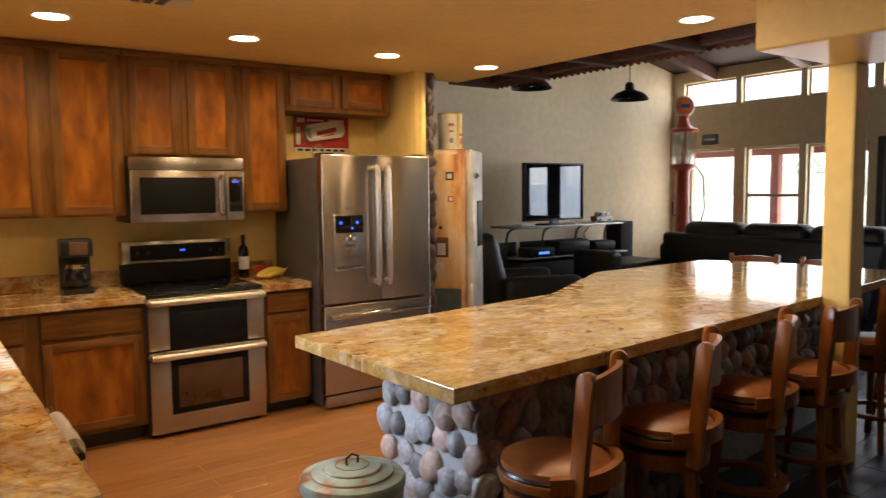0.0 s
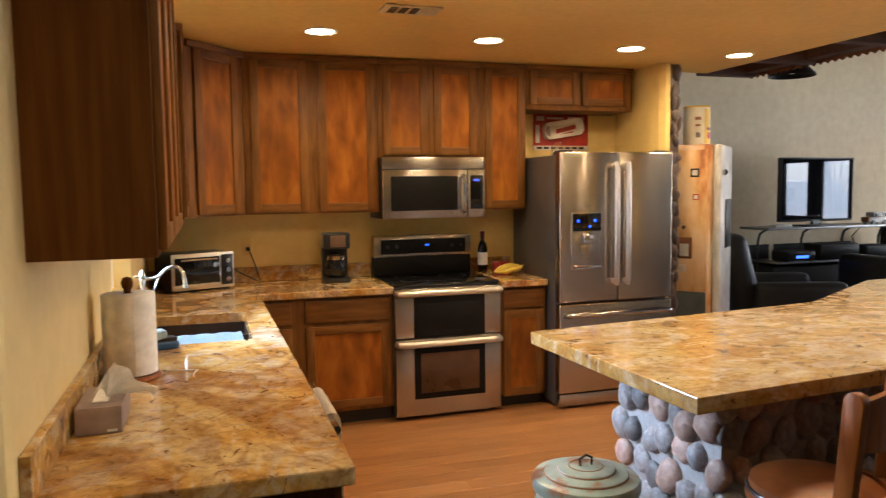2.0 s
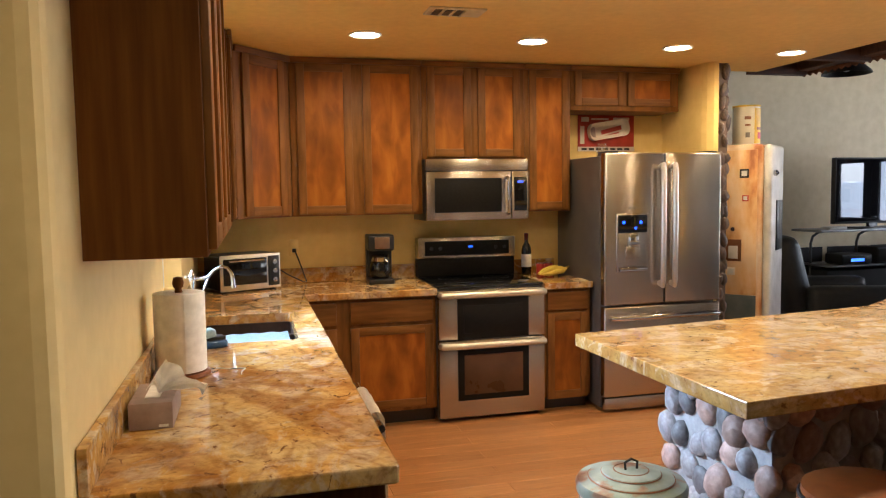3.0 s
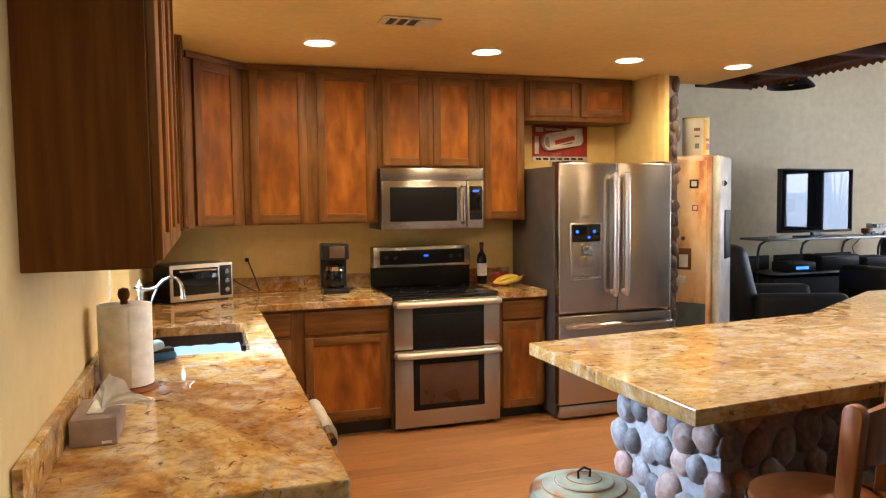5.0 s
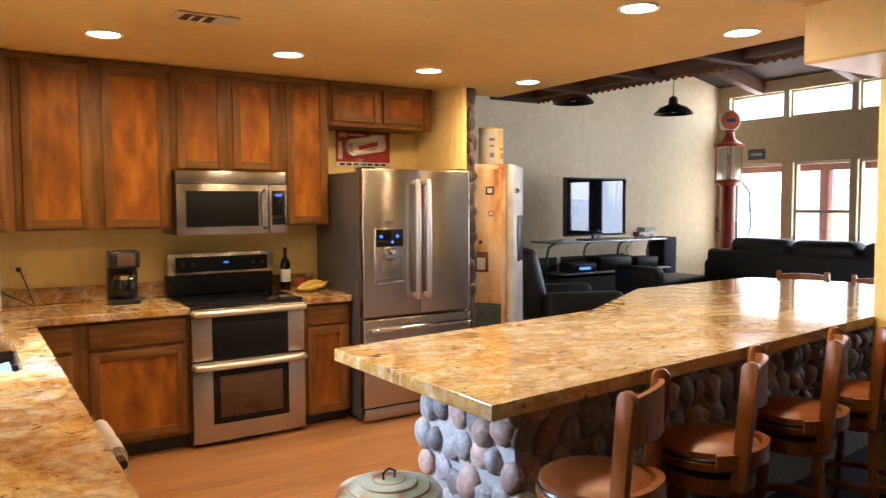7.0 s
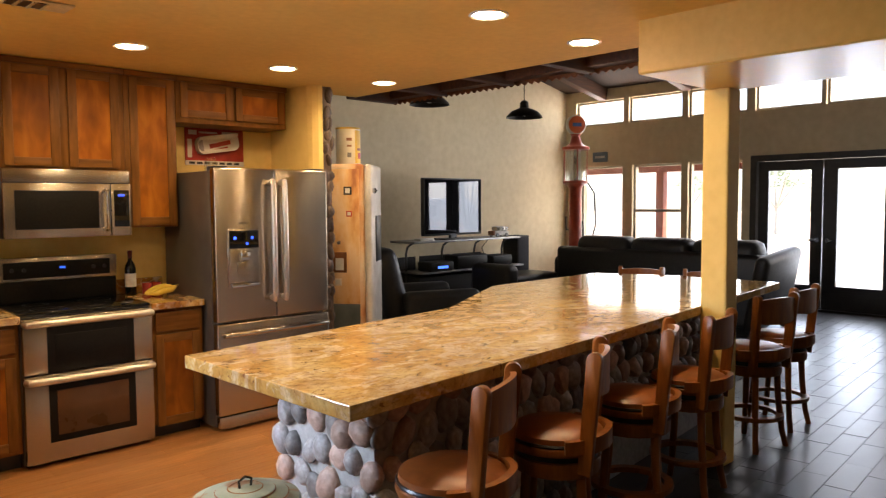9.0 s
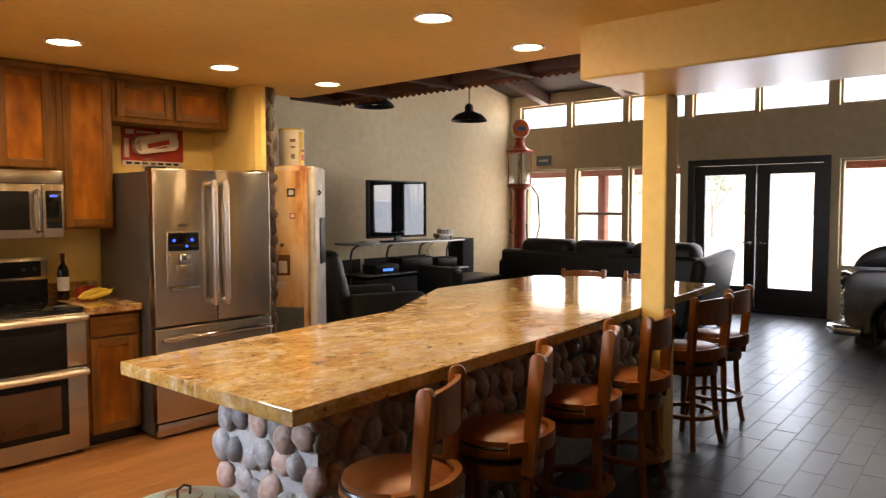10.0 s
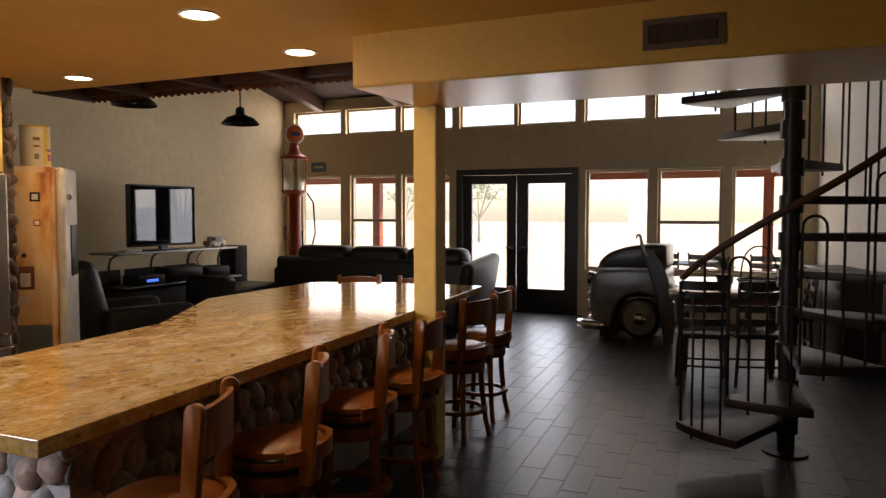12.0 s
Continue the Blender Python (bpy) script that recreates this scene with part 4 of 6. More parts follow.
part("spout", tube([(0, 0, 0.225), (0.045, 0, 0.226), (0.075, 0, 0.236), (0.105, 0, 0.268), (0.14, 0, 0.284), (0.165, 0, 0.276), (0.185, 0, 0.248), (0.192, 0, 0.205), (0.193, 0, 0.175)], [0.008, 0.008, 0.008, 0.008, 0.008, 0.008, 0.009, 0.011, 0.014], 12), M["chrome"], tap)
part("brace", tube([(0.012, 0, 0.07), (0.04, 0, 0.15), (0.075, 0, 0.232)], 0.0045, 8), M["chrome"], tap)
part("lever", tube([(0, 0, 0.235), (-0.02, -0.02, 0.24), (-0.03, -0.06, 0.245)], [0.006, 0.005, 0.008], 8), M["chrome"], tap)
for dy in (-0.10, 0.10):
    part("side_handle", lathe([(0.0, 0), (0.02, 0), (0.018, 0.015), (0.008, 0.026), (0.008, 0.05), (0.015, 0.06), (0.0, 0.075)], 14, 0.0, dy), M["chrome"], tap)

scr = thing("dish_brush", "dark blue dish brush lying beside the sink", "dish brush", (-0.185, 3.19, 0.914), 20)
M["blue"] = plain("blue_plastic", (0.03, 0.09, 0.22), 0.3)
part("head", B(-0.05, 0.06, -0.03, 0.035, 0.0, 0.035, 0.014, None, 3), M["blue"], scr)
part("bristles", B(-0.045, 0.05, -0.025, 0.03, 0.035, 0.05, 0.004), M["black"], scr)
part("cloth", B(-0.055, 0.02, -0.025, 0.03, 0.051, 0.085, 0.012, pose(0, 0, 0, 6, -10, 8), 3), M["cloth"], scr, "pale blue cloth laid on top")

pt = thing("paper_towel_holder", "white paper towel roll on a wooden stand", "paper towels", (-0.268, 2.735, 0.914))
part("stand", lathe([(0.0, 0), (0.098, 0), (0.102, 0.006), (0.098, 0.016), (0.0, 0.018)], 28), M["stool"], pt)
part("rod", lathe([(0.012, 0.016), (0.012, 0.31), (0.017, 0.315), (0.02, 0.33), (0.015, 0.348), (0.0, 0.352)], 16), M["cabside"], pt, "dark turned wooden finial")
part("roll", lathe([(0.02, 0.02), (0.084, 0.02), (0.086, 0.024), (0.086, 0.292), (0.084, 0.296), (0.02, 0.296), (0.02, 0.02)], 36), M["white"], pt)
part("loose_sheet", curved_board(0.0865, 0.088, -75, 10, lambda u: (0.022, 0.294)), M["white"], pt)

tb = thing("tissue_box", "grey-brown patterned tissue box with a tissue pulled up", "tissue box", (-0.293, 2.222, 0.914), 0)
M["tissuebox"] = surface("grey_brown_card", (0.26, 0.19, 0.18), (0.38, 0.29, 0.27), 26, 0.6, bump=0.05)
part("box", B(-0.0575, 0.0575, -0.115, 0.115, 0, 0.074, 0.003), M["tissuebox"], tb)
part("slot", B(-0.02, 0.02, -0.07, 0.07, 0.0762, 0.078), M["white"], tb)
part("label_mark", B(0.02, 0.045, -0.1162, -0.1148, 0.006, 0.013), M["white"], tb)
bm = bmesh.new()
rim = [(-0.02, 0.085), (0.005, 0.13), (0.03, 0.16), (0.06, 0.145), (0.095, 0.125), (0.14, 0.10), (0.135, 0.075), (0.125, 0.045)]
sheet = []
for i in range(29):
    q = i / 28 * (len(rim) - 1)
    k = min(int(q), len(rim) - 2)
    ex, ez = (rim[k][j] + (rim[k + 1][j] - rim[k][j]) * (q - k) for j in (0, 1))
    line = []
    for j in range(11):
        u = j / 10
        f = noise.noise(Vector((q * 0.9, u * 2.5, 2.7))) * 0.02 * u
        line.append(bm.verts.new((0.012 + (ex - 0.012) * u + f, -0.01 + u * (0.045 * math.sin(q * 1.1) + 0.010 * math.sin(q * 4.5)) + f, 0.074 + (ez - 0.074) * u + 0.018 * math.sin(math.pi * u) + f)))
    sheet.append(line)
for a, b in zip(sheet, sheet[1:]):
    for k in range(10):
        bm.faces.new((a[k], a[k + 1], b[k + 1], b[k]))
bmesh.ops.solidify(bm, geom=bm.faces[:], thickness=0.0012)
part("tissue", moved(bm, pose(0.0, -0.02, 0.004)), M["white"], tb, "crumpled white tissue")

loop = [(-0.155 + 0.045 * math.sin(0.35 * i) + 0.011 * i, 2.80 - 0.018 * i + 0.05 * (1 - math.cos(0.33 * i)), 0.9165) for i in range(13)]
solid("charger_cable", tube(loop, 0.0022, 6), M["whiteplastic"], "thin white charger cable lying on the counter", "cable")

tw = thing("hand_towel", "cream and brown towel hung over the dishwasher handle", "towel", (0.347, 2.42, 0.835), 90)
M["towel"] = surface("cream_towel", (0.70, 0.58, 0.44), (0.82, 0.72, 0.58), 120, 0.95, bump=0.5)
def drape(w0, w1, front, back):
    bm = bmesh.new()
    prof = [(-0.03, -front), (-0.034, -front * 0.5), (-0.028, 0.0)] + [(-0.026 * math.cos(a), 0.026 * math.sin(a)) for a in (0.6, 1.2, 1.57, 2.0, 2.6)] + [(0.022, 0.0), (0.022, -back)]
    cols = 12
    g = [[bm.verts.new((w0 + (w1 - w0) * i / cols, y + 0.004 * math.sin(i * 1.3) * (0.3 + abs(z) * 5), z)) for y, z in prof] for i in range(cols + 1)]
    for i in range(cols):
        for j in range(len(prof) - 1):
            bm.faces.new((g[i][j], g[i][j + 1], g[i + 1][j + 1], g[i + 1][j]))
    bmesh.ops.solidify(bm, geom=bm.faces[:], thickness=-0.008)
    return bm
part("cloth", drape(-0.16, 0.16, 0.42, 0.28), M["towel"], tw)
part("stripe", moved(drape(-0.161, 0.161, 0.06, 0.02), pose(0, -0.0045, -0.12)), plain("brown_towel_stripe", (0.24, 0.10, 0.05), 0.95), tw, "brown woven stripe")

to = thing("toaster_oven", "silver toaster oven with glass door in the counter corner", "toaster oven", (-0.075, 5.14, 0.914), 24)
part("body", B(-0.21, 0.21, -0.12, 0.165, 0.015, 0.245, 0.012, None, 3), M["black"], to, "black enamel body")
part("front_frame", B(-0.212, 0.212, -0.128, -0.118, 0.012, 0.248, 0.006), M["satin"], to)
part("door_glass", B(-0.192, 0.11, -0.134, -0.127, 0.05, 0.222, 0.004), M["blackglass"], to)
part("handle", tube([(-0.16, -0.13, 0.205), (-0.16, -0.155, 0.208), (0.08, -0.155, 0.208), (0.08, -0.13, 0.205)], 0.007, 8), M["chrome"], to)
part("control_panel", B(0.12, 0.2, -0.134, -0.127, 0.03, 0.23, 0.003), M["black"], to)
for z in (0.07, 0.13, 0.19):
    part("knob", moved(lathe([(0.018, 0), (0.016, 0.02), (0.0, 0.021)], 16), pose(0.16, -0.134, z, 90, 0, 0)), M["chrome"], to)
part("rack", join(*[tube([(-0.17, -0.1, 0.11 + 0.0 * k), (0.09, -0.1, 0.11)], 0.003, 6) for k in range(1)]), M["chrome"], to)
for x in (-0.17, 0.17):
    part("foot", B(x - 0.015, x + 0.015, -0.1, -0.07, 0, 0.015), M["black"], to)
solid("appliance_cord", tube([(0.14, 5.30, 1.05), (0.22, 5.32, 0.99), (0.33, 5.33, 0.93), (0.36, 5.36, 0.925), (0.33, 5.385, 1.02), (0.285, 5.41, 1.15)], 0.0045, 8), M["black"], "black power cord of the toaster oven", "cord")
ou = thing("wall_outlet", "wall outlet painted yellow like the wall behind it", "outlet", (0.28, BACKY, 1.17))
part("plate", B(-0.036, 0.036, -0.006, 0, -0.058, 0.058, 0.003), M["yellow"], ou, "yellow painted cover plate")
part("plug", B(-0.014, 0.014, -0.03, -0.006, -0.035, -0.008, 0.004), M["black"], ou)

cm = thing("coffee_maker", "black drip coffee maker with glass carafe", "coffee maker", (0.865, 5.19, 0.914), -3)
part("base", B(-0.09, 0.09, -0.12, 0.11, 0, 0.035, 0.008), M["black"], cm)
part("column", B(-0.09, 0.09, 0.03, 0.11, 0.035, 0.26, 0.008), M["black"], cm)
part("brew_head", B(-0.092, 0.092, -0.11, 0.11, 0.235, 0.345, 0.012, None, 3), M["black"], cm)
part("front_panel", B(-0.045, 0.06, -0.114, -0.108, 0.25, 0.33, 0.003), plain("bronze_panel", (0.22, 0.13, 0.08), 0.35, 0.6), cm, "bronze front panel")
cr = part("carafe", lathe([(0.0, 0.037), (0.06, 0.037), (0.075, 0.06), (0.078, 0.11), (0.065, 0.165), (0.055, 0.185), (0.06, 0.20), (0.0, 0.205)], 28, 0.0, -0.035), M["blackglass"], cm, "dark glass carafe")
part("band", lathe([(0.066, 0.16), (0.068, 0.16), (0.058, 0.186), (0.056, 0.186)], 28, 0.0, -0.035), M["chrome"], cr)
part("handle", tube([(0.03, -0.09, 0.18), (0.05, -0.135, 0.17), (0.05, -0.14, 0.10), (0.03, -0.105, 0.075)], 0.009, 8), M["black"], cr)

wb = thing("wine_bottle", "dark wine bottle with a white label", "bottle", (2.02, 5.30, 0.914))
part("glass", lathe([(0.0, 0.0), (0.036, 0.0), (0.0375, 0.008), (0.0375, 0.19), (0.03, 0.22), (0.015, 0.245), (0.0135, 0.25), (0.0135, 0.30), (0.016, 0.302), (0.016, 0.315), (0.0, 0.316)], 24), plain("dark_bottle_glass", (0.006, 0.008, 0.006), 0.08, bump=0), wb)
part("label", lathe([(0.0378, 0.06), (0.0382, 0.06), (0.0382, 0.155), (0.0378, 0.155)], 24), M["white"], wb, "white paper label")
part("capsule", lathe([(0.0138, 0.262), (0.0142, 0.262), (0.0165, 0.302), (0.0165, 0.3165), (0.0, 0.317)], 20), plain("dark_red_foil", (0.12, 0.012, 0.012), 0.35, 0.4), wb)
for i, (x, y) in enumerate(((2.135, 5.30), (2.205, 5.31))):
    cn = thing("food_tin", "small red tin beside the bananas", "tin", (x, y, 0.914), group="red tins")
    part("can", lathe([(0.0, 0), (0.03, 0), (0.033, 0.004), (0.033, 0.075), (0.03, 0.08), (0.0, 0.08)], 20), M["redpaint"], cn)
    part("rim", lathe([(0.029, 0.079), (0.0335, 0.079), (0.0335, 0.083), (0.029, 0.083)], 20), M["chrome"], cn)
M["banana"] = surface("banana_peel", (0.62, 0.42, 0.04), (0.80, 0.60, 0.10), 14, 0.45, bump=0.05)
bn = thing("banana_bunch", "bunch of ripe yellow bananas on the counter", "bananas", (2.15, 5.10, 0.914), 10)
for k in range(4):
    y0, l0 = -0.045 + 0.026 * k, 0.02 if k % 2 else 0.0
    part("banana", tube([(-0.11, y0 * 0.7, 0.022), (-0.06, y0, 0.022 + l0), (0.0, y0 * 1.1, 0.036 + l0), (0.06, y0, 0.04 + l0), (0.10, y0 * 0.5, 0.05), (0.125, 0.0, 0.058)], [0.006, 0.016, 0.019, 0.018, 0.011, 0.006], 10), M["banana"], bn)
part("stem", tube([(0.12, 0, 0.055), (0.145, 0.0, 0.066)], [0.011, 0.008], 8), plain("banana_stem", (0.16, 0.11, 0.03), 0.7), bn)

# tin sign above the refrigerator
sg = thing("tin_sign", "old red tin sign with a cream wrapped loaf drawing", "sign", (2.745, BACKY - 0.012, 2.005))
part("plate", B(-0.245, 0.245, 0.0, 0.008, -0.148, 0.148, 0.004), M["redpaint"], sg)
part("bottom_strip", B(-0.245, 0.245, -0.002, 0.0, -0.148, -0.112), M["cream"], sg)
for k in range(7):
    part("lettering_bar", B(-0.215 + 0.062 * k, -0.17 + 0.062 * k, -0.0035, -0.0019, -0.139, -0.122), M["iron"], sg)
for x0, x1, z0, z1 in ((-0.215, -0.15, 0.085, 0.12), (-0.13, 0.02, 0.098, 0.112), (0.06, 0.20, 0.094, 0.118), (-0.225, -0.19, -0.09, 0.05)):
    part("faded_mark", B(x0, x1, -0.0015, 0.0005, z0, z1), M["cream"], sg)
lf = part("loaf_shape", moved(B(-0.17, 0.175, -0.006, -0.0005, -0.065, 0.07, 0.05, None, 4), pose(0.005, 0, 0.018, 0, -9, 0) @ Matrix.Diagonal((1, 1, 1, 1))), M["cream"], sg, "cream loaf shape")
part("end_cap", moved(B(-0.165, -0.105, -0.0075, -0.004, -0.055, 0.05, 0.0), pose(0.005, 0, 0.018, 0, -9, 0)), M["tissuebox"], lf)
part("word_bar", moved(B(-0.06, 0.12, -0.0075, -0.0055, -0.022, 0.012), pose(0.01, 0, 0.018, 0, -14, 0)), M["redpaint"], lf)
part("word_bar", moved(B(-0.03, 0.09, -0.0075, -0.0055, -0.05, -0.034), pose(0.01, 0, 0.018, 0, -14, 0)), M["redpaint"], lf)
jar = thing("glass_jar", "small clear glass jar on the refrigerator", "jar", (2.43, 4.86, 1.78))
part("glass", lathe([(0.0, 0.0), (0.04, 0.0), (0.043, 0.01), (0.043, 0.07), (0.035, 0.085), (0.036, 0.1), (0.0, 0.1)], 20), M["clearglass"], jar)

# ---- vending cabinet with drum on it ----
M["rustpaint"] = surface("rusted_orange_paint", (0.30, 0.10, 0.028), (0.62, 0.34, 0.14), 6, 0.6, bump=0.25, stretch=(1, 1, 0.4), big=2.6, mids=[(0.35, (0.33, 0.11, 0.03)), (0.42, (0.58, 0.27, 0.08)), (0.50, (0.72, 0.45, 0.20)), (0.60, (0.77, 0.56, 0.34))])
M["wornwhite"] = surface("worn_white_enamel", (0.48, 0.46, 0.43), (0.70, 0.68, 0.64), 6, 0.4, bump=0.12, big=3)
M["teal"] = surface("worn_dark_blue_paint", (0.03, 0.045, 0.05), (0.09, 0.10, 0.10), 7, 0.55, bump=0.2)
M["palerust"] = surface("peeling_peach_paint", (0.4, 0.2, 0.1), (0.7, 0.5, 0.35), 5, 0.6, bump=0.25, stretch=(1, 1, 0.5), big=3, mids=[(0.34, (0.36, 0.13, 0.04)), (0.43, (0.60, 0.34, 0.16)), (0.53, (0.70, 0.50, 0.32)), (0.64, (0.76, 0.66, 0.54))])
vm = thing("vending_machine", "old vending machine with rusted orange side and white front", "vending machine", (3.70, 5.10, 0), 0)
vm.matrix_basis = pose(3.66, 5.01, 0, 0, 0, -50)
part("cabinet", B(-0.235, 0.19, -0.02, 0.42, 0.04, 1.885, 0.045, None, 5), M["palerust"], vm)
part("side_panel", B(-0.205, 0.155, -0.028, -0.019, 0.72, 1.84, 0.004), M["rustpaint"], vm, "rusted orange side panel")
part("lower_panel", B(-0.205, 0.155, -0.028, -0.019, 0.12, 0.715, 0.004), M["teal"], vm, "worn dark blue lower panel")
part("front_door", B(0.192, 0.255, -0.012, 0.43, 0.05, 1.88, 0.03, None, 4), M["wornwhite"], vm, "worn white rounded front door")
part("door_slot", B(0.256, 0.264, 0.15, 0.36, 1.06, 1.45, 0.002), M["meshglass"], vm, "dark vertical glass slot")
part("door_knob", lathe([(0, 0), (0.02, 0), (0.025, 0.02), (0.0, 0.04)], 14), M["chrome"], vm).matrix_basis = pose(0.256, 0.05, 1.66, 0, 90, 0)
for x, z, s, mt in ((0.06, 1.66, 0.034, "iron"), (0.07, 1.47, 0.024, "redpaint"), (-0.03, 0.90, 0.03, "cream")):
    part("badge", B(x - s, x + s, -0.032, -0.027, z - s, z + s, 0.003), M[mt], vm)
    part("badge_face", B(x - s * 0.6, x + s * 0.6, -0.0345, -0.031, z - s * 0.6, z + s * 0.6), M["wornwhite"], vm)
part("lock", lathe([(0, 0), (0.018, 0), (0.015, 0.012), (0, 0.013)], 16), M["chrome"], vm).matrix_basis = pose(-0.02, -0.028, 1.23, 90, 0, 0)
part("coin_plate", B(-0.075, 0.045, -0.034, -0.026, 0.98, 1.15, 0.004), M["rust"], vm, "rusty coin plate")
part("coin_window", B(-0.05, 0.02, -0.0365, -0.033, 1.00, 1.10, 0.002), M["wornwhite"], vm)
for x in (-0.15, 0.13):
    for y in (0.02, 0.38):
        part("foot", B(x - 0.02, x + 0.02, y - 0.02, y + 0.02, 0, 0.04), M["iron"], vm)
dr = thing("oil_drum_tin", "tall cream and yellow oil can on the vending machine", "can", (3.84, 5.15, 1.885))
M["yellowpaint"] = surface("worn_yellow_paint", (0.70, 0.44, 0.02), (0.84, 0.57, 0.05), 9, 0.45, bump=0.08, big=4)
M["greymetal_dark"] = plain("dull_grey_print", (0.22, 0.20, 0.17), 0.5)
M["canpaint"] = surface("worn_cream_yellow_paint", (0.70, 0.65, 0.50), (0.82, 0.78, 0.66), 7, 0.45, bump=0.08, big=4)
part("can", lathe([(0.0, 0), (0.100, 0), (0.104, 0.006), (0.104, 0.30), (0.100, 0.306), (0.0, 0.306)], 32), M["canpaint"], dr)
part("rim", lathe([(0.100, 0.300), (0.107, 0.302), (0.107, 0.314), (0.100, 0.314)], 32), M["yellowpaint"], dr)
part("colour_band", curved_board(0.1042, 0.1052, 268, 335, lambda u: (0.012, 0.29)), M["yellowpaint"], dr, "bright yellow printed side")
for lo, hi, z0, z1, tone in ((285, 315, 0.05, 0.10, "redpaint"), (280, 318, 0.12, 0.14, "rustline"), (226, 252, 0.20, 0.225, "rustline"), (228, 250, 0.15, 0.165, "rustline"), (230, 248, 0.06, 0.10, "greymetal_dark")):
    part("letter_bar", curved_board(0.1054, 0.1061, lo, hi, lambda u: (z0, z1)), M[tone], dr)

# ---- television wall ----
sh = thing("tv_console", "grey metal and glass media console against the wall", "media console", (7.56, 7.5, 0))
M["greymetal"] = plain("grey_metal", (0.10, 0.10, 0.10), 0.4, 0.8)
M["alu"] = plain("brushed_aluminium", (0.26, 0.26, 0.265), 0.4, 0.9)
part("top_shelf", B(-1.08, 1.08, -0.22, 0.28, 1.012, 1.04, 0.004), M["alu"], sh)
part("middle_shelf", B(-0.95, 1.14, -0.25, 0.28, 0.592, 0.615, 0.003), M["alu"], sh, "glossy grey shelf")
part("media_cabinet", B(-0.93, 0.98, -0.16, 0.25, 0.171, 0.55, 0.01), M["matte"], sh, "black closed lower cabinet")
part("bottom_shelf", B(-0.95, 1.08, -0.22, 0.28, 0.15, 0.17, 0.003), M["black"], sh)
for x in (-0.93, -0.25, 0.42, 1.04):
    part("back_panel", B(x - 0.3, x + 0.3, 0.26, 0.275, 0.16, 0.80), M["matte"], sh) if x != 1.04 else None
    part("upright", tube([(x, 0.12, 0), (x, 0.12, 0.86), (x + 0.012, 0.10, 0.95), (x + 0.05, 0.05, 1.0), (x + 0.10, 0.0, 1.013)], 0.016, 10), M["greymetal"], sh)
TVS = shader("dark_glossy_screen", 0.015)
TVS[3].inputs["Base Color"].default_value = (0.006, 0.006, 0.007, 1)
tv = thing("television", "flat black television reflecting bright windows", "television", (7.36, 7.42, 1.04))
part("bezel", B(-0.575, 0.575, 0.0, 0.07, 0.06, 0.86, 0.012, None, 3), M["black"], tv)
part("screen", B(-0.555, 0.555, -0.004, 0.001, 0.09, 0.84), TVS[0], tv, "glossy dark screen")
part("stand_neck", B(-0.06, 0.06, 0.0, 0.05, 0.02, 0.07), M["black"], tv)
part("stand_foot", B(-0.28, 0.28, -0.12, 0.14, 0.0, 0.02, 0.008), M["black"], tv)
vn = thing("toy_van", "small white and brown toy van on the console", "toy van", (8.30, 7.40, 1.04))
part("body", join(B(-0.17, 0.15, -0.06, 0.06, 0.025, 0.09, 0.012), B(-0.12, 0.14, -0.056, 0.056, 0.088, 0.16, 0.022)), M["wornwhite"], vn)
part("nose", B(-0.19, -0.13, -0.058, 0.058, 0.03, 0.095, 0.014), M["rustline"], vn)
for x in (-0.11, -0.01, 0.08):
    part("window", B(x, x + 0.06, -0.058, -0.055, 0.10, 0.145), M["blackglass"], vn)
for x in (-0.11, 0.09):
    for y in (-0.06, 0.06):
        part("wheel", moved(lathe([(0, -0.012), (0.028, -0.012), (0.03, 0.0), (0.028, 0.012), (0, 0.012)], 14), pose(x, y, 0.03, 90, 0, 0)), M["black"], vn)
lb = thing("remote_box", "small pale box on the media console", "box", (6.75, 7.38, 1.04))
part("case", B(-0.13, 0.13, -0.07, 0.07, 0, 0.035, 0.012, None, 3), M["wornwhite"], lb)
for x, w, h, nm in ((7.0, 0.44, 0.13, "av_receiver"), (7.60, 0.62, 0.20, "av_receiver"), (8.24, 0.44, 0.16, "av_receiver")):
    av = thing(nm, "black audio video receiver on the console shelf", "receiver", (x, 7.40, 0.615), group="receivers")
    part("case", B(-w / 2, w / 2, -0.12, 0.16, 0.008, h, 0.02, None, 3), M["matte"], av)
    part("face", B(-w / 2 + 0.01, w / 2 - 0.01, -0.125, -0.119, 0.022, h - 0.022, 0.002), M["meshglass"], av)
    part("foot", B(-w / 2 + 0.02, w / 2 - 0.02, -0.1, 0.14, 0, 0.008), M["black"], av)
    if x < 7.2:
        part("display", B(-0.09, 0.10, -0.127, -0.124, 0.04, 0.075), glow("blue_display", (0.06, 0.18, 1.0), 0.5), av, "blue lit display")
sp = thing("floor_speaker", "tall black floor standing loudspeaker", "speaker", (8.86, 7.55, 0))
part("cabinet", B(-0.14, 0.14, -0.15, 0.15, 0.03, 1.04, 0.008), M["matte"], sp)
part("grille_cloth", B(-0.125, 0.125, -0.158, -0.149, 0.35, 1.02, 0.004), M["fabric_dark"], sp)
part("plinth", B(-0.16, 0.16, -0.17, 0.17, 0.0, 0.03, 0.004), M["black"], sp)
wire = solid("speaker_cable", tube([(8.45, 7.75, 1.0), (8.5, 7.95, 0.85), (8.62, 8.0, 0.7), (8.66, 7.8, 0.55), (8.72, 7.72, 0.5)], 0.006, 6), M["black"], "black cable hanging behind the console", "cable")

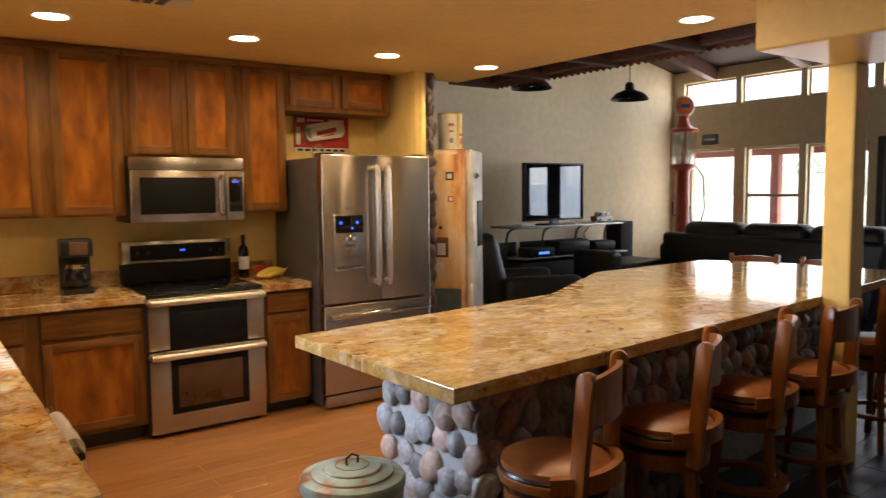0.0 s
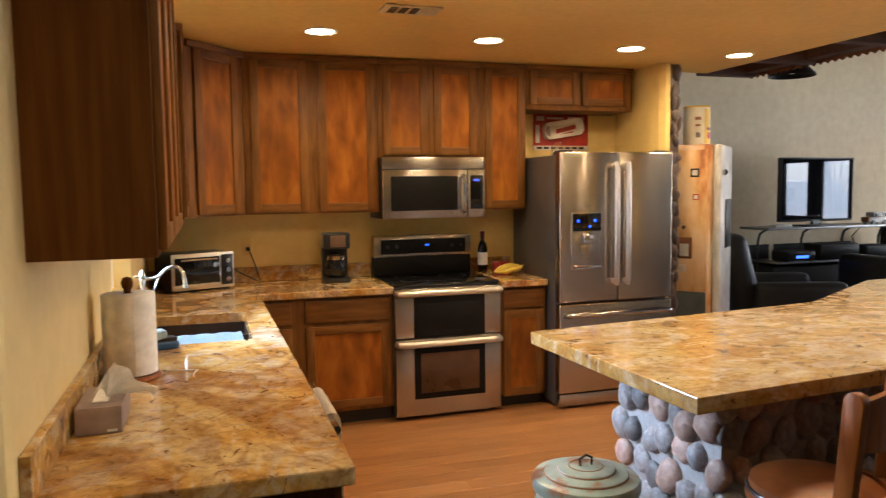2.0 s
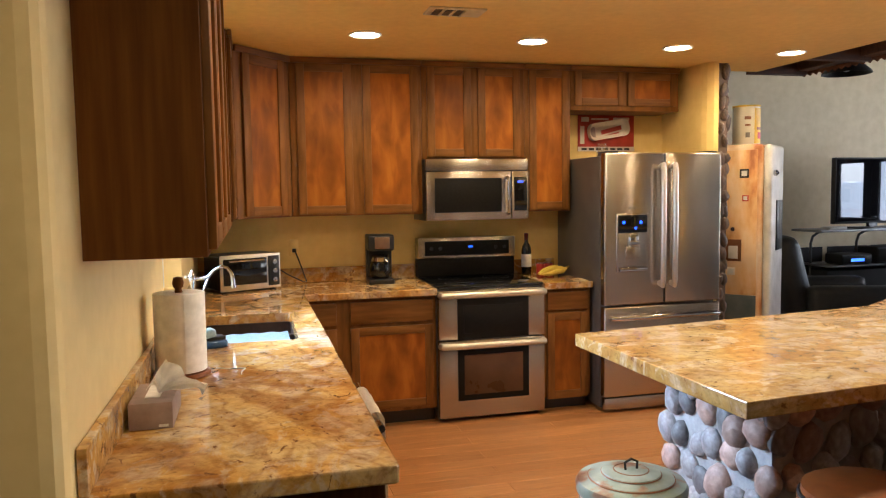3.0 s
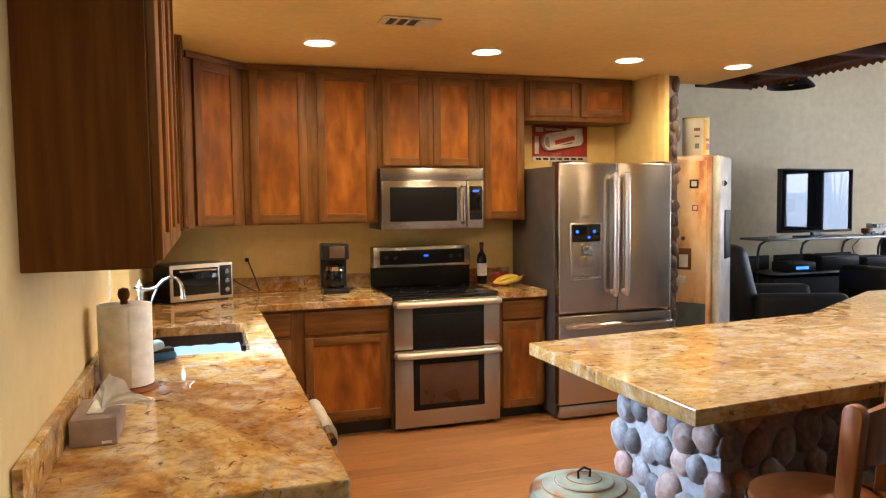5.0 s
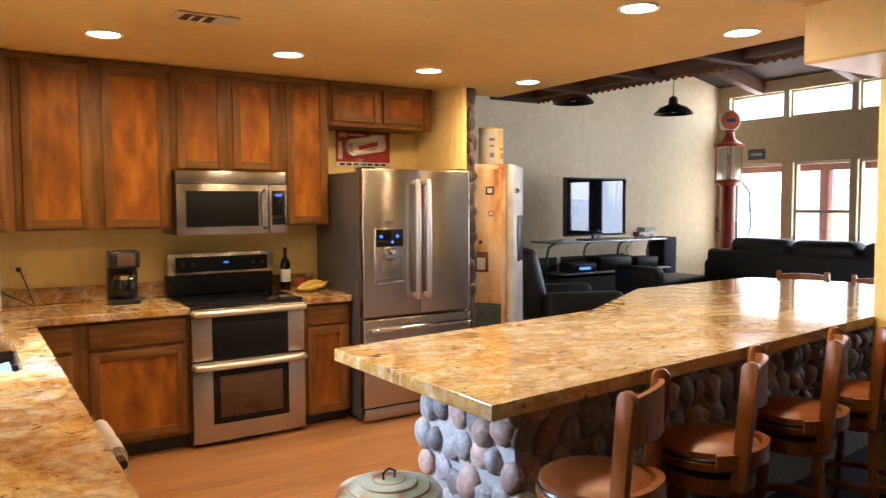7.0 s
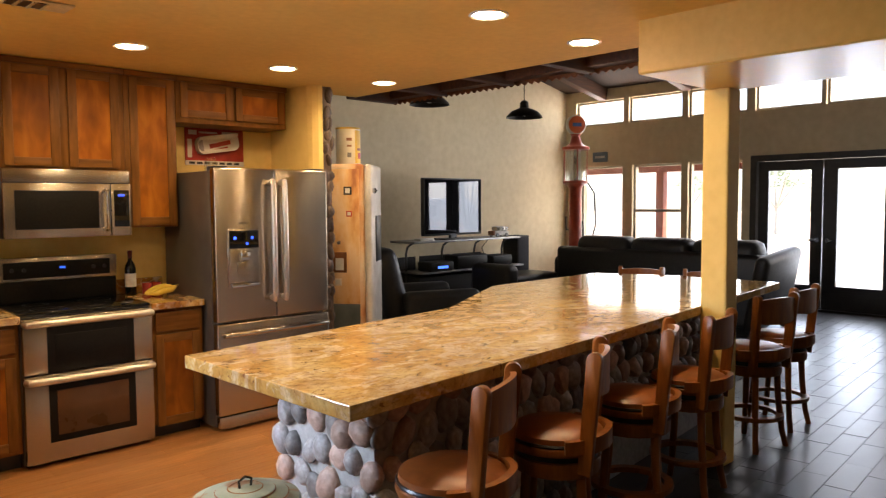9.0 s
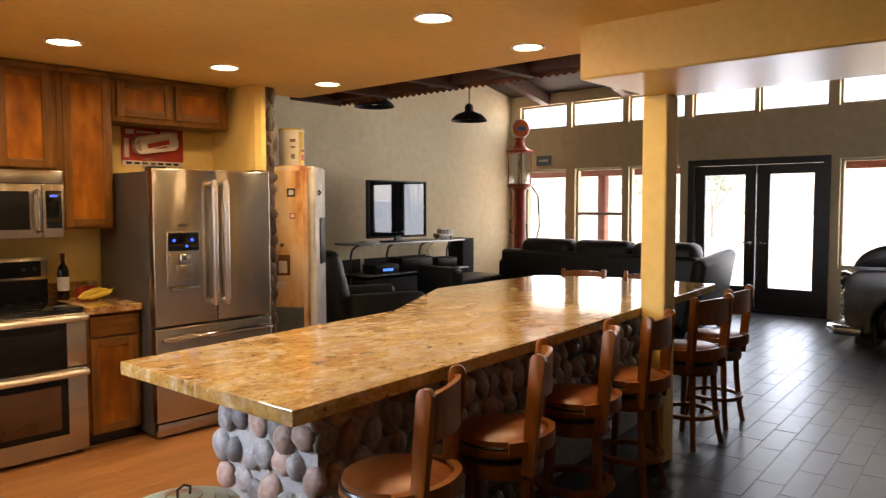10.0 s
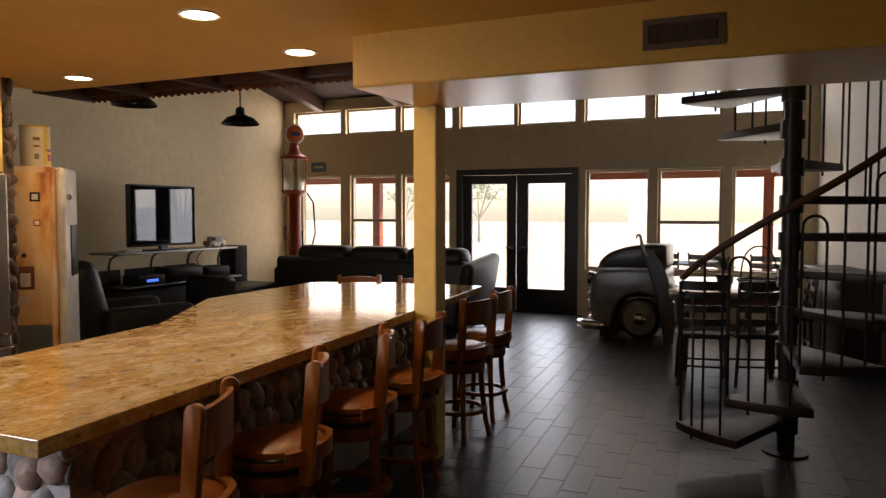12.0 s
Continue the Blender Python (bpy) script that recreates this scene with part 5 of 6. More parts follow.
# ---- seating ----
def cushion(x0, x1, y0, y1, z0, z1, b=0.06):
    bm = B(x0, x1, y0, y1, z0, z1, min(b, (z1 - z0) / 2.2, (x1 - x0) / 2.2, (y1 - y0) / 2.2), None, 4)
    return bm
rc = thing("recliner", "black leather recliner with a tall curved back", "armchair", (5.45, 5.95, 0), -20)
part("base", B(-0.48, 0.48, -0.44, 0.44, 0.05, 0.30, 0.03), M["leather"], rc)
part("seat", cushion(-0.29, 0.45, -0.30, 0.30, 0.28, 0.48), M["leather"], rc)
part("backrest", moved(cushion(-0.18, 0.10, -0.38, 0.38, 0.0, 0.80, 0.12), pose(-0.36, 0, 0.32, 0, -14, 0)), M["leather"], rc)
for s in (-1, 1):
    part("armrest", cushion(-0.40, 0.46, 0.30 * s - 0.1 + 0.1 * s, 0.30 * s + 0.1 + 0.1 * s, 0.2, 0.64, 0.07), M["leather"], rc)
part("footrest", cushion(0.46, 0.62, -0.28, 0.28, 0.10, 0.42, 0.05), M["leather"], rc)
for x in (-0.35, 0.35):
    for y in (-0.32, 0.32):
        part("foot", B(x - 0.025, x + 0.025, y - 0.025, y + 0.025, 0, 0.05), M["black"], rc)

so = thing("sectional_sofa", "black leather sectional sofa with loose back cushions", "sofa", (8.5, 0, 0))
part("base", B(0.0, 0.95, 3.55, 6.45, 0.07, 0.40, 0.04), M["leather"], so)
part("back_frame", B(-0.06, 0.2, 3.55, 6.45, 0.07, 0.93, 0.06, None, 3), M["leather"], so)
for k in range(3):
    y0 = 3.62 + k * 0.86
    part("seat_cushion", cushion(0.22, 0.95, y0, y0 + 0.84, 0.40, 0.58), M["leather"], so)
    part("back_cushion", cushion(0.0, 0.36, y0 - 0.02, y0 + 0.83, 0.58, 1.09, 0.12), M["leather"], so)
part("armrest", cushion(-0.05, 0.98, 6.25, 6.52, 0.07, 0.80, 0.09), M["leather"], so)
part("armrest", moved(cushion(-0.5, 0.5, -0.085, 0.085, -0.45, 0.45, 0.07), pose(0.22, 3.50, 0.53, 12, -6, 0)), M["leather"], so)
for x in (0.05, 0.88):
    for y in (3.62, 6.38):
        part("foot", B(x - 0.03, x + 0.03, y - 0.03, y + 0.03, 0, 0.07), M["black"], so)
so2 = thing("love_seat", "black leather love seat standing beside the sofa", "sofa", (7.55, 6.75, 0), 0)
part("base", B(-0.1, 1.0, -0.35, 0.35, 0.07, 0.40, 0.04), M["leather"], so2)
part("seat_cushion", cushion(-0.08, 0.98, -0.34, 0.30, 0.40, 0.56), M["leather"], so2)
part("armrest", cushion(-0.2, 0.05, -0.36, 0.36, 0.07, 0.72, 0.09), M["leather"], so2)
for x in (-0.1, 0.9):
    for y in (-0.28, 0.28):
        part("foot", B(x - 0.03, x + 0.03, y - 0.03, y + 0.03, 0, 0.07), M["black"], so2)

# ---- gas pump ----
gp = thing("vintage_gas_pump", "red vintage glass cylinder gas pump with orange globe", "gas pump", (9.9, 7.17, 0))
M["pumpred"] = surface("aged_red_enamel", (0.30, 0.035, 0.016), (0.46, 0.075, 0.032), 8, 0.35, bump=0.08, big=3)
M["orange"] = plain("orange_globe", (0.62, 0.13, 0.03), 0.3)
part("base", lathe([(0, 0), (0.22, 0), (0.22, 0.04), (0.16, 0.07), (0.11, 0.1), (0.105, 1.0), (0.10, 1.78), (0.13, 1.82), (0.20, 1.86), (0.20, 1.90), (0, 1.90)], 28), M["pumpred"], gp)
part("glass_cylinder", lathe([(0.165, 1.90), (0.165, 2.40), (0.158, 2.40), (0.158, 1.90)], 28), M["clearglass"], gp)
part("inner_pipe", tube([(0, 0, 1.9), (0, 0, 2.4)], 0.03, 10), M["chrome"], gp)
for k in range(4):
    a = radians(45 + 90 * k)
    part("rod", tube([(0.185 * math.cos(a), 0.185 * math.sin(a), 1.88), (0.185 * math.cos(a), 0.185 * math.sin(a), 2.43)], 0.009, 8), M["pumpred"], gp)
part("top_cap", lathe([(0, 2.40), (0.22, 2.40), (0.22, 2.44), (0.14, 2.47), (0.09, 2.52), (0.07, 2.62), (0.09, 2.65), (0, 2.65)], 28), M["pumpred"], gp)
gl = part("globe", moved(lathe([(0, -0.055), (0.10, -0.06), (0.15, -0.045), (0.165, -0.02), (0.165, 0.02), (0.15, 0.045), (0.10, 0.06), (0, 0.055)], 32), pose(0, 0, 2.80, 0, 90, 56)), M["whiteplastic"], gp, "round white rimmed globe")
part("globe_face", moved(lathe([(0, 0.058), (0.10, 0.063), (0.138, 0.053), (0.138, 0.048), (0, 0.05)], 32), pose(0, 0, 2.80, 0, -90, 56)), M["orange"], gl, "orange globe face")
part("globe_band", moved(B(-0.075, 0.075, -0.002, 0.002, -0.03, 0.03), pose(-0.036, -0.054, 2.80, 0, 0, -34)), M["blue"], gl, "blue band across the face")
part("hose", tube([(0.1, -0.17, 1.86), (0.14, -0.27, 1.7), (0.14, -0.3, 1.2), (0.1, -0.22, 0.85), (0.06, -0.12, 0.98), (0.05, -0.11, 1.25)], 0.014, 8), M["black"], gp, "black rubber hose")
part("crank", tube([(0, 0.1, 1.1), (0, 0.18, 1.1), (0.0, 0.19, 1.32)], 0.012, 8), M["iron"], gp)
bx = thing("wall_sign", "small blue square sign on the window wall", "sign", (WINX, 7.37, 2.33))
part("plate", B(-0.02, 0.0, -0.15, 0.15, -0.085, 0.085, 0.004), plain("dull_blue", (0.10, 0.14, 0.19), 0.5), bx)
part("bar", B(-0.022, -0.0195, -0.1, 0.1, -0.02, 0.02), M["wornwhite"], bx)

# ---- pendant lamps ----
def pendant(x, y, z, label):
    p = thing("pendant_lamp", label, "pendant lamp", (x, y, z), group="pendant lamps")
    part("shade", lathe([(0.235, 0.0), (0.24, 0.0), (0.235, 0.02), (0.17, 0.085), (0.09, 0.115), (0.06, 0.13), (0.055, 0.2), (0.03, 0.225), (0.0, 0.23), (0.0, 0.215), (0.045, 0.19), (0.05, 0.125), (0.085, 0.105), (0.165, 0.075), (0.225, 0.015)], 32), M["iron"], p, "black enamel barn shade")
    part("bulb", lathe([(0, 0.02), (0.03, 0.03), (0.035, 0.06), (0.02, 0.1), (0, 0.11)], 14), M["whiteplastic"], p)
    part("cord", tube([(0, 0, 0.22), (0, 0, roof_z(x) - z)], 0.006, 6), M["iron"], p)
    part("canopy", lathe([(0, roof_z(x) - z - 0.05), (0.06, roof_z(x) - z - 0.05), (0.06, roof_z(x) - z), (0, roof_z(x) - z)], 18), M["iron"], p)
pendant(7.6, 6.33, 2.67, "black barn style pendant lamp over the living room")
pendant(6.05, 6.5, 2.72, "black barn style pendant lamp near the loft edge")

# ---- dining corner ----
dt = thing("dining_table", "long dark dining table with a glossy top", "dining table", (7.4, 0, 0))
M["tabletop"] = surface("glossy_table_top", (0.16, 0.13, 0.11), (0.24, 0.20, 0.17), 8, 0.12, bump=0.03)
part("tabletop", prism([(0.0, 0.95), (0.25, -0.10), (2.3, 0.20), (2.05, 1.25)], 0.72, 0.76, 0.008), M["tabletop"], dt)
part("apron", prism([(0.08, 0.85), (0.29, 0.0), (2.2, 0.28), (2.0, 1.14)], 0.63, 0.719), M["darkwood"], dt)
for x, y in ((0.12, 0.82), (0.31, 0.04), (2.15, 0.32), (1.96, 1.08)):
    part("leg", tube([(x, y, 0), (x, y, 0.2), (x, y, 0.63)], [0.03, 0.04, 0.045], 10), M["darkwood"], dt)

M["chairwood"] = surface("dark_chair_wood", (0.012, 0.008, 0.007), (0.026, 0.016, 0.012), 9, 0.4, stretch=(5, 5, 0.8), bump=0.06)
def ladder_chair():
    c = thing("dining_chair", "dark wooden ladder back chair at the dining table", "chair", group="chairs at the table")
    part("seat", cushion(-0.22, 0.22, -0.21, 0.21, 0.43, 0.475, 0.02), M["chairwood"], c)
    for x in (-0.2, 0.2):
        part("back_post", tube([(x, -0.19, 0.44), (x, -0.205, 0.70), (x, -0.235, 0.94)], [0.018, 0.017, 0.013], 8), M["chairwood"], c)
    for z, dz in ((0.58, 0.03), (0.70, 0.03), (0.82, 0.03), (0.905, 0.04)):
        part("back_slat", moved(curved_board(0.42, 0.435, 243, 297, lambda u: (-dz, dz), 8), pose(0, 0.215 - 0.08 * (z - 0.58), z)), M["chairwood"], c)
    for x, y in ((-0.18, -0.17), (0.18, -0.17), (-0.18, 0.17), (0.18, 0.17)):
        part("leg", tube([(x, y, 0.44), (x * 1.15, y * 1.15, 0)], [0.018, 0.014], 8), M["chairwood"], c)
    for y in (-0.18, 0.18):
        part("stretcher", tube([(-0.19, y, 0.18), (0.19, y, 0.18)], 0.01, 8), M["chairwood"], c)
    return c
CH = [(7.05, 0.62, -80), (7.22, 0.18, -72), (8.6, -0.12, 8)]
ch = ladder_chair()
ch.matrix_basis = pose(CH[0][0], CH[0][1], 0, 0, 0, CH[0][2])
for x, y, a in CH[1:]:
    copy_thing(ch, pose(x, y, 0, 0, 0, a))
bk = thing("table_basket", "dark woven basket with a hoop handle on the table", "basket", (7.85, 0.17, 0.76), -15)
part("bowl", lathe([(0, 0), (0.13, 0), (0.19, 0.10), (0.20, 0.13), (0.185, 0.13), (0.12, 0.015), (0, 0.012)], 24), M["iron"], bk)
part("handle", tube([(0, -0.17 * math.cos(a), 0.12 + 0.34 * math.sin(a) ** 0.7) for a in [i * math.pi / 16 for i in range(17)]], 0.008, 8), M["iron"], bk)
part("rim", lathe([(0.186, 0.125), (0.205, 0.125), (0.205, 0.14), (0.186, 0.14)], 24), M["iron"], bk)
for k in range(9):
    a = k * 0.7
    part("fruit", moved(lathe([(0, -0.035), (0.03, -0.02), (0.037, 0), (0.03, 0.02), (0, 0.035)], 10), pose(0.09 * math.cos(a) * (0.4 + 0.07 * k), 0.09 * math.sin(a) * (0.4 + 0.07 * k), 0.11)), M["fabric_dark"], bk)
tf = thing("flower_pot", "dark pot plant on the dining table", "plant", (8.35, 0.52, 0.76))
part("pot", lathe([(0, 0), (0.06, 0), (0.085, 0.13), (0.075, 0.13), (0, 0.11)], 18), M["iron"], tf)
M["leaf"] = surface("dark_leaf", (0.02, 0.04, 0.012), (0.05, 0.09, 0.03), 20, 0.5, bump=0.1)
rl = random.Random(8)
for k in range(22):
    a, t = rl.uniform(0, 6.28), rl.uniform(0.1, 0.28)
    part("leaf", moved(B(-0.018, 0.018, 0, 0.11, -0.001, 0.001, 0.0), pose(0.03 * math.cos(a), 0.03 * math.sin(a), 0.12 + t * 0.5, rl.uniform(10, 60), 0, math.degrees(a) - 90)), M["leaf"], tf)

# front of a vintage car used as furniture
cr = thing("vintage_car_front", "grey front end of a vintage car with chrome bumper", "car", (9.45, 1.72, 0), 0)
M["silverpaint"] = surface("worn_silver_grey_paint", (0.14, 0.14, 0.145), (0.22, 0.22, 0.225), 9, 0.35, 0.3, 0.05, big=2)
M["carpaint"] = surface("dull_grey_car_paint", (0.035, 0.034, 0.035), (0.07, 0.068, 0.07), 9, 0.35, 0.2, 0.05, big=2)
UP = Matrix(((0, 0, 1, 0), (1, 0, 0, 0), (0, 1, 0, 0), (0, 0, 0, 1)))
FENDER = [(0.36, 0.12), (0.41, 0.30), (0.42, 0.60), (0.38, 0.76), (0.30, 0.83), (0.0, 0.86), (-0.5, 0.86), (-0.52, 0.40), (-0.48, 0.42), (-0.38, 0.53), (-0.2, 0.58), (-0.02, 0.53), (0.09, 0.40), (0.13, 0.25), (0.14, 0.12)]
part("fender", moved(prism(FENDER, -0.36, 0.40, 0.045, 4), UP), M["silverpaint"], cr, "silver grey rounded fender")
part("chassis", B(-0.22, 0.3, -0.46, 0.06, 0.14, 0.52, 0.02), M["black"], cr, "dark chassis under the fender")
HOOD = [(0.33, 0.83), (0.33, 0.90), (0.26, 1.0), (0.13, 1.08), (-0.03, 1.13), (-0.2, 1.155), (-0.5, 1.16), (-0.5, 0.865), (0.0, 0.865)]
part("hood", moved(prism(HOOD, -0.33, 0.37, 0.05, 3), UP), M["carpaint"], cr, "dull grey rounded hood")
part("hood_seam", moved(prism([(0.335, 0.835), (0.33, 0.87), (-0.5, 0.885), (-0.5, 0.855)], -0.366, -0.362), UP), M["chrome"], cr, "thin bright trim line")
wh = part("wheel", moved(lathe([(0.10, -0.07), (0.20, -0.08), (0.24, -0.06), (0.255, 0), (0.24, 0.06), (0.20, 0.08), (0.10, 0.07)], 32), pose(-0.30, -0.2, 0.255, 0, 90, 0)), M["black"], cr, "black rubber tyre")
part("rim", moved(lathe([(0.0, -0.085), (0.07, -0.09), (0.11, -0.075), (0.19, -0.082), (0.20, -0.06), (0.0, -0.05)], 28), pose(-0.30, -0.2, 0.255, 0, 90, 0)), M["silverpaint"], wh, "grey steel rim")
part("hub_cap", moved(lathe([(0, -0.12), (0.05, -0.11), (0.075, -0.088), (0, -0.085)], 20), pose(-0.30, -0.2, 0.255, 0, 90, 0)), M["chrome"], wh)
for k in range(5):
    part("grille_bar", cushion(-0.28, 0.36, 0.41, 0.46, 0.30 + 0.10 * k, 0.36 + 0.10 * k, 0.02), M["chrome"], cr)
part("bumper", tube([(-0.42, 0.2, 0.16), (-0.40, 0.46, 0.16), (-0.3, 0.54, 0.16), (0.35, 0.54, 0.16), (0.46, 0.44, 0.16)], 0.06, 12), M["chrome"], cr)
for x in (-0.25, 0.3):
    part("stand", B(x - 0.03, x + 0.03, 0.1, 0.3, 0, 0.25), M["iron"], cr)
part("headlight", moved(lathe([(0, 0), (0.09, 0.0), (0.1, 0.03), (0.06, 0.1), (0, 0.12)], 22), pose(-0.25, 0.45, 0.72, 90, 0, 0)), M["chrome"], cr)
ln = thing("leaning_board", "long curved grey board with pale edge beside the car front", "board", (9.0, 1.3, 0))
def strip(pts, half, thick):
    bm = bmesh.new()
    prev = None
    for i, (y, z) in enumerate(pts):
        w = half * math.sin(math.pi * min(1.0, 0.22 + 0.62 * (1 - i / (len(pts) - 1)))) ** 0.8
        ring = [bm.verts.new(p) for p in ((-thick, y - w, z), (thick, y - w * 0.7, z), (thick, y + w, z), (-thick, y + w * 0.7, z))]
        if prev:
            for k in range(4):
                bm.faces.new((prev[k], prev[(k + 1) % 4], ring[(k + 1) % 4], ring[k]))
        else:
            bm.faces.new(ring[::-1])
        prev = ring
    bm.faces.new(prev)
    bmesh.ops.recalc_face_normals(bm, faces=bm.faces[:])
    return bm
LPTS = [(-0.13, 0.0), (-0.125, 0.22), (-0.10, 0.45), (-0.055, 0.66), (0.0, 0.82), (0.055, 0.95), (0.10, 1.04), (0.135, 1.10)]
M["dullpaint"] = surface("dull_charcoal_paint", (0.05, 0.048, 0.05), (0.095, 0.09, 0.09), 9, 0.45, bump=0.06, big=3)
part("board", strip(LPTS, 0.105, 0.03), M["dullpaint"], ln)
HOOK = [(0.12, 1.03), (0.16, 1.10), (0.188, 1.18), (0.20, 1.25), (0.21, 1.275), (0.228, 1.283), (0.245, 1.268), (0.248, 1.235)]
part("edge_trim", tube([(-0.02, y, z) for y, z in HOOK], [0.016, 0.02, 0.02, 0.018, 0.017, 0.016, 0.015, 0.012], 10), M["wornwhite"], ln, "pale hooked end")

# ---- spiral staircase ----
PX, PY = 5.2, -0.075
stairs = thing("spiral_staircase", "black iron spiral staircase with wooden handrail", "staircase", (PX, PY, 0))
part("pole", tube([(0, 0, 0), (0, 0, 4.6)], 0.055, 20), M["iron"], stairs)
part("floor_plate", lathe([(0, 0), (0.14, 0), (0.14, 0.015), (0, 0.015)], 24), M["iron"], stairs)
M["tread"] = surface("dark_tread_wood", (0.014, 0.008, 0.006), (0.03, 0.016, 0.011), 8, 0.45, stretch=(1, 6, 6), bump=0.15)
RISE, STEP, A0, RAD = 0.235, 30.0, 142.0, 0.76
rail_pts = []
NT = 13
for k in range(NT):
    a, z = A0 + STEP * k, RISE * (k + 1) - 0.04
    h = STEP / 2 + 3
    pts = [(0.05 * math.cos(radians(a - 60)), 0.05 * math.sin(radians(a - 60)))] + [(RAD * math.cos(radians(a + d)), RAD * math.sin(radians(a + d))) for d in (-h, -h / 2, 0, h / 2, h)] + [(0.05 * math.cos(radians(a + 60)), 0.05 * math.sin(radians(a + 60)))]
    t = part("tread", prism(pts, z, z + 0.05, 0.006), M["tread"], stairs)
    part("tread_collar", lathe([(0.056, z - 0.06), (0.072, z - 0.06), (0.072, z + 0.055), (0.056, z + 0.055)], 20), M["iron"], t)
    # a bent hoop and two straight balusters stand on each tread
    r = RAD - 0.03
    za = RISE * (k + 1 - 13 / STEP) + 0.93
    half = 4.8
    b0, b1 = radians(a - 13 - half), radians(a - 13 + half)
    part("hoop_baluster", tube([(r * math.cos(b0), r * math.sin(b0), z + 0.03), (r * math.cos(b0), r * math.sin(b0), za - 0.06)] + [(r * math.cos(radians(a - 13 - half * math.cos(u))), r * math.sin(radians(a - 13 - half * math.cos(u))), za - 0.06 + 0.06 * math.sin(u)) for u in [i * math.pi / 8 for i in range(1, 8)]] + [(r * math.cos(b1), r * math.sin(b1), za - 0.06), (r * math.cos(b1), r * math.sin(b1), z - 0.03)], 0.008, 6), M["iron"], t)
    for d in (-1, 9):
        ab = radians(a + d)
        part("baluster", tube([(r * math.cos(ab), r * math.sin(ab), z + 0.03), (r * math.cos(ab), r * math.sin(ab), RISE * (k + 1 + d / STEP) + 1.045)], 0.008, 6), M["iron"], t)
for i in range(60):
    u = -0.6 + (NT - 0.3) * i / 59
    a = radians(A0 + STEP * u)
    rail_pts.append((RAD * 0.96 * math.cos(a), RAD * 0.96 * math.sin(a), RISE * (u + 1) + 1.05))
part("handrail", tube(rail_pts, 0.021, 10), M["darkwood"], stairs, "dark brown wooden handrail")
bl = thing("wall_picture", "small dark framed picture on the white wall", "picture", (8.6, -1.035, 2.66), 14.6)
part("frame", B(-0.14, 0.14, 0.0, 0.02, -0.17, 0.17, 0.004), M["iron"], bl)
part("print", B(-0.11, 0.11, 0.02, 0.022, -0.14, 0.14), M["fabric_dark"], bl)
cb = thing("dark_cabinet", "low dark wooden cabinet beside the dining wall", "cabinet", (8.9, -0.62, 0), 14.6)
part("body", B(-0.6, 0.6, -0.18, 0.18, 0.06, 0.92, 0.006), M["tread"], cb)
part("top", B(-0.63, 0.63, -0.2, 0.2, 0.921, 0.95, 0.006), M["tread"], cb)
for x in (-0.29, 0.29):
    part("door", B(x - 0.28, x + 0.28, 0.181, 0.195, 0.1, 0.88, 0.004), M["tread"], cb)
for x in (-0.5, 0.5):
    part("foot", B(x - 0.05, x + 0.05, -0.15, 0.15, 0, 0.06), M["iron"], cb)

# ---- patio things ----
def patio_chair(x, y, a):
    c = thing("patio_chair", "tan metal patio chair outside the windows", "chair", (x, y, -0.05), a, group="patio chairs")
    mt = M["vinyl"]
    part("seat", cushion(-0.25, 0.25, -0.25, 0.25, 0.40, 0.45, 0.02), mt, c)
    for k in range(4):
        part("back_slat", B(-0.25, 0.25, 0.24 + 0.01 * k, 0.26 + 0.01 * k, 0.52 + 0.11 * k, 0.60 + 0.11 * k, 0.006), M["greymetal"], c)
    for s in (-0.25, 0.25):
        part("side_frame", tube([(s, -0.26, 0), (s, -0.26, 0.62), (s, 0.2, 0.62), (s, 0.29, 0.96)], 0.014, 8), M["greymetal"], c)
        part("rear_leg", tube([(s, 0.24, 0.62), (s, 0.30, 0)], 0.014, 8), M["greymetal"], c)
patio_chair(WINX + 1.6, 1.0, 75)
patio_chair(WINX + 1.7, 1.75, 95)
patio_chair(WINX + 1.6, 0.1, 80)
patio_chair(WINX + 4.4, -1.55, 60)
ptb = thing("patio_table", "round metal patio table outside", "table", (WINX + 2.5, 1.2, -0.05))
part("top", lathe([(0, 0.70), (0.5, 0.70), (0.51, 0.715), (0.5, 0.73), (0, 0.73)], 28), M["greymetal"], ptb)
part("pedestal", lathe([(0, 0), (0.25, 0), (0.25, 0.03), (0.05, 0.06), (0.04, 0.7), (0, 0.7)], 18), M["greymetal"], ptb)

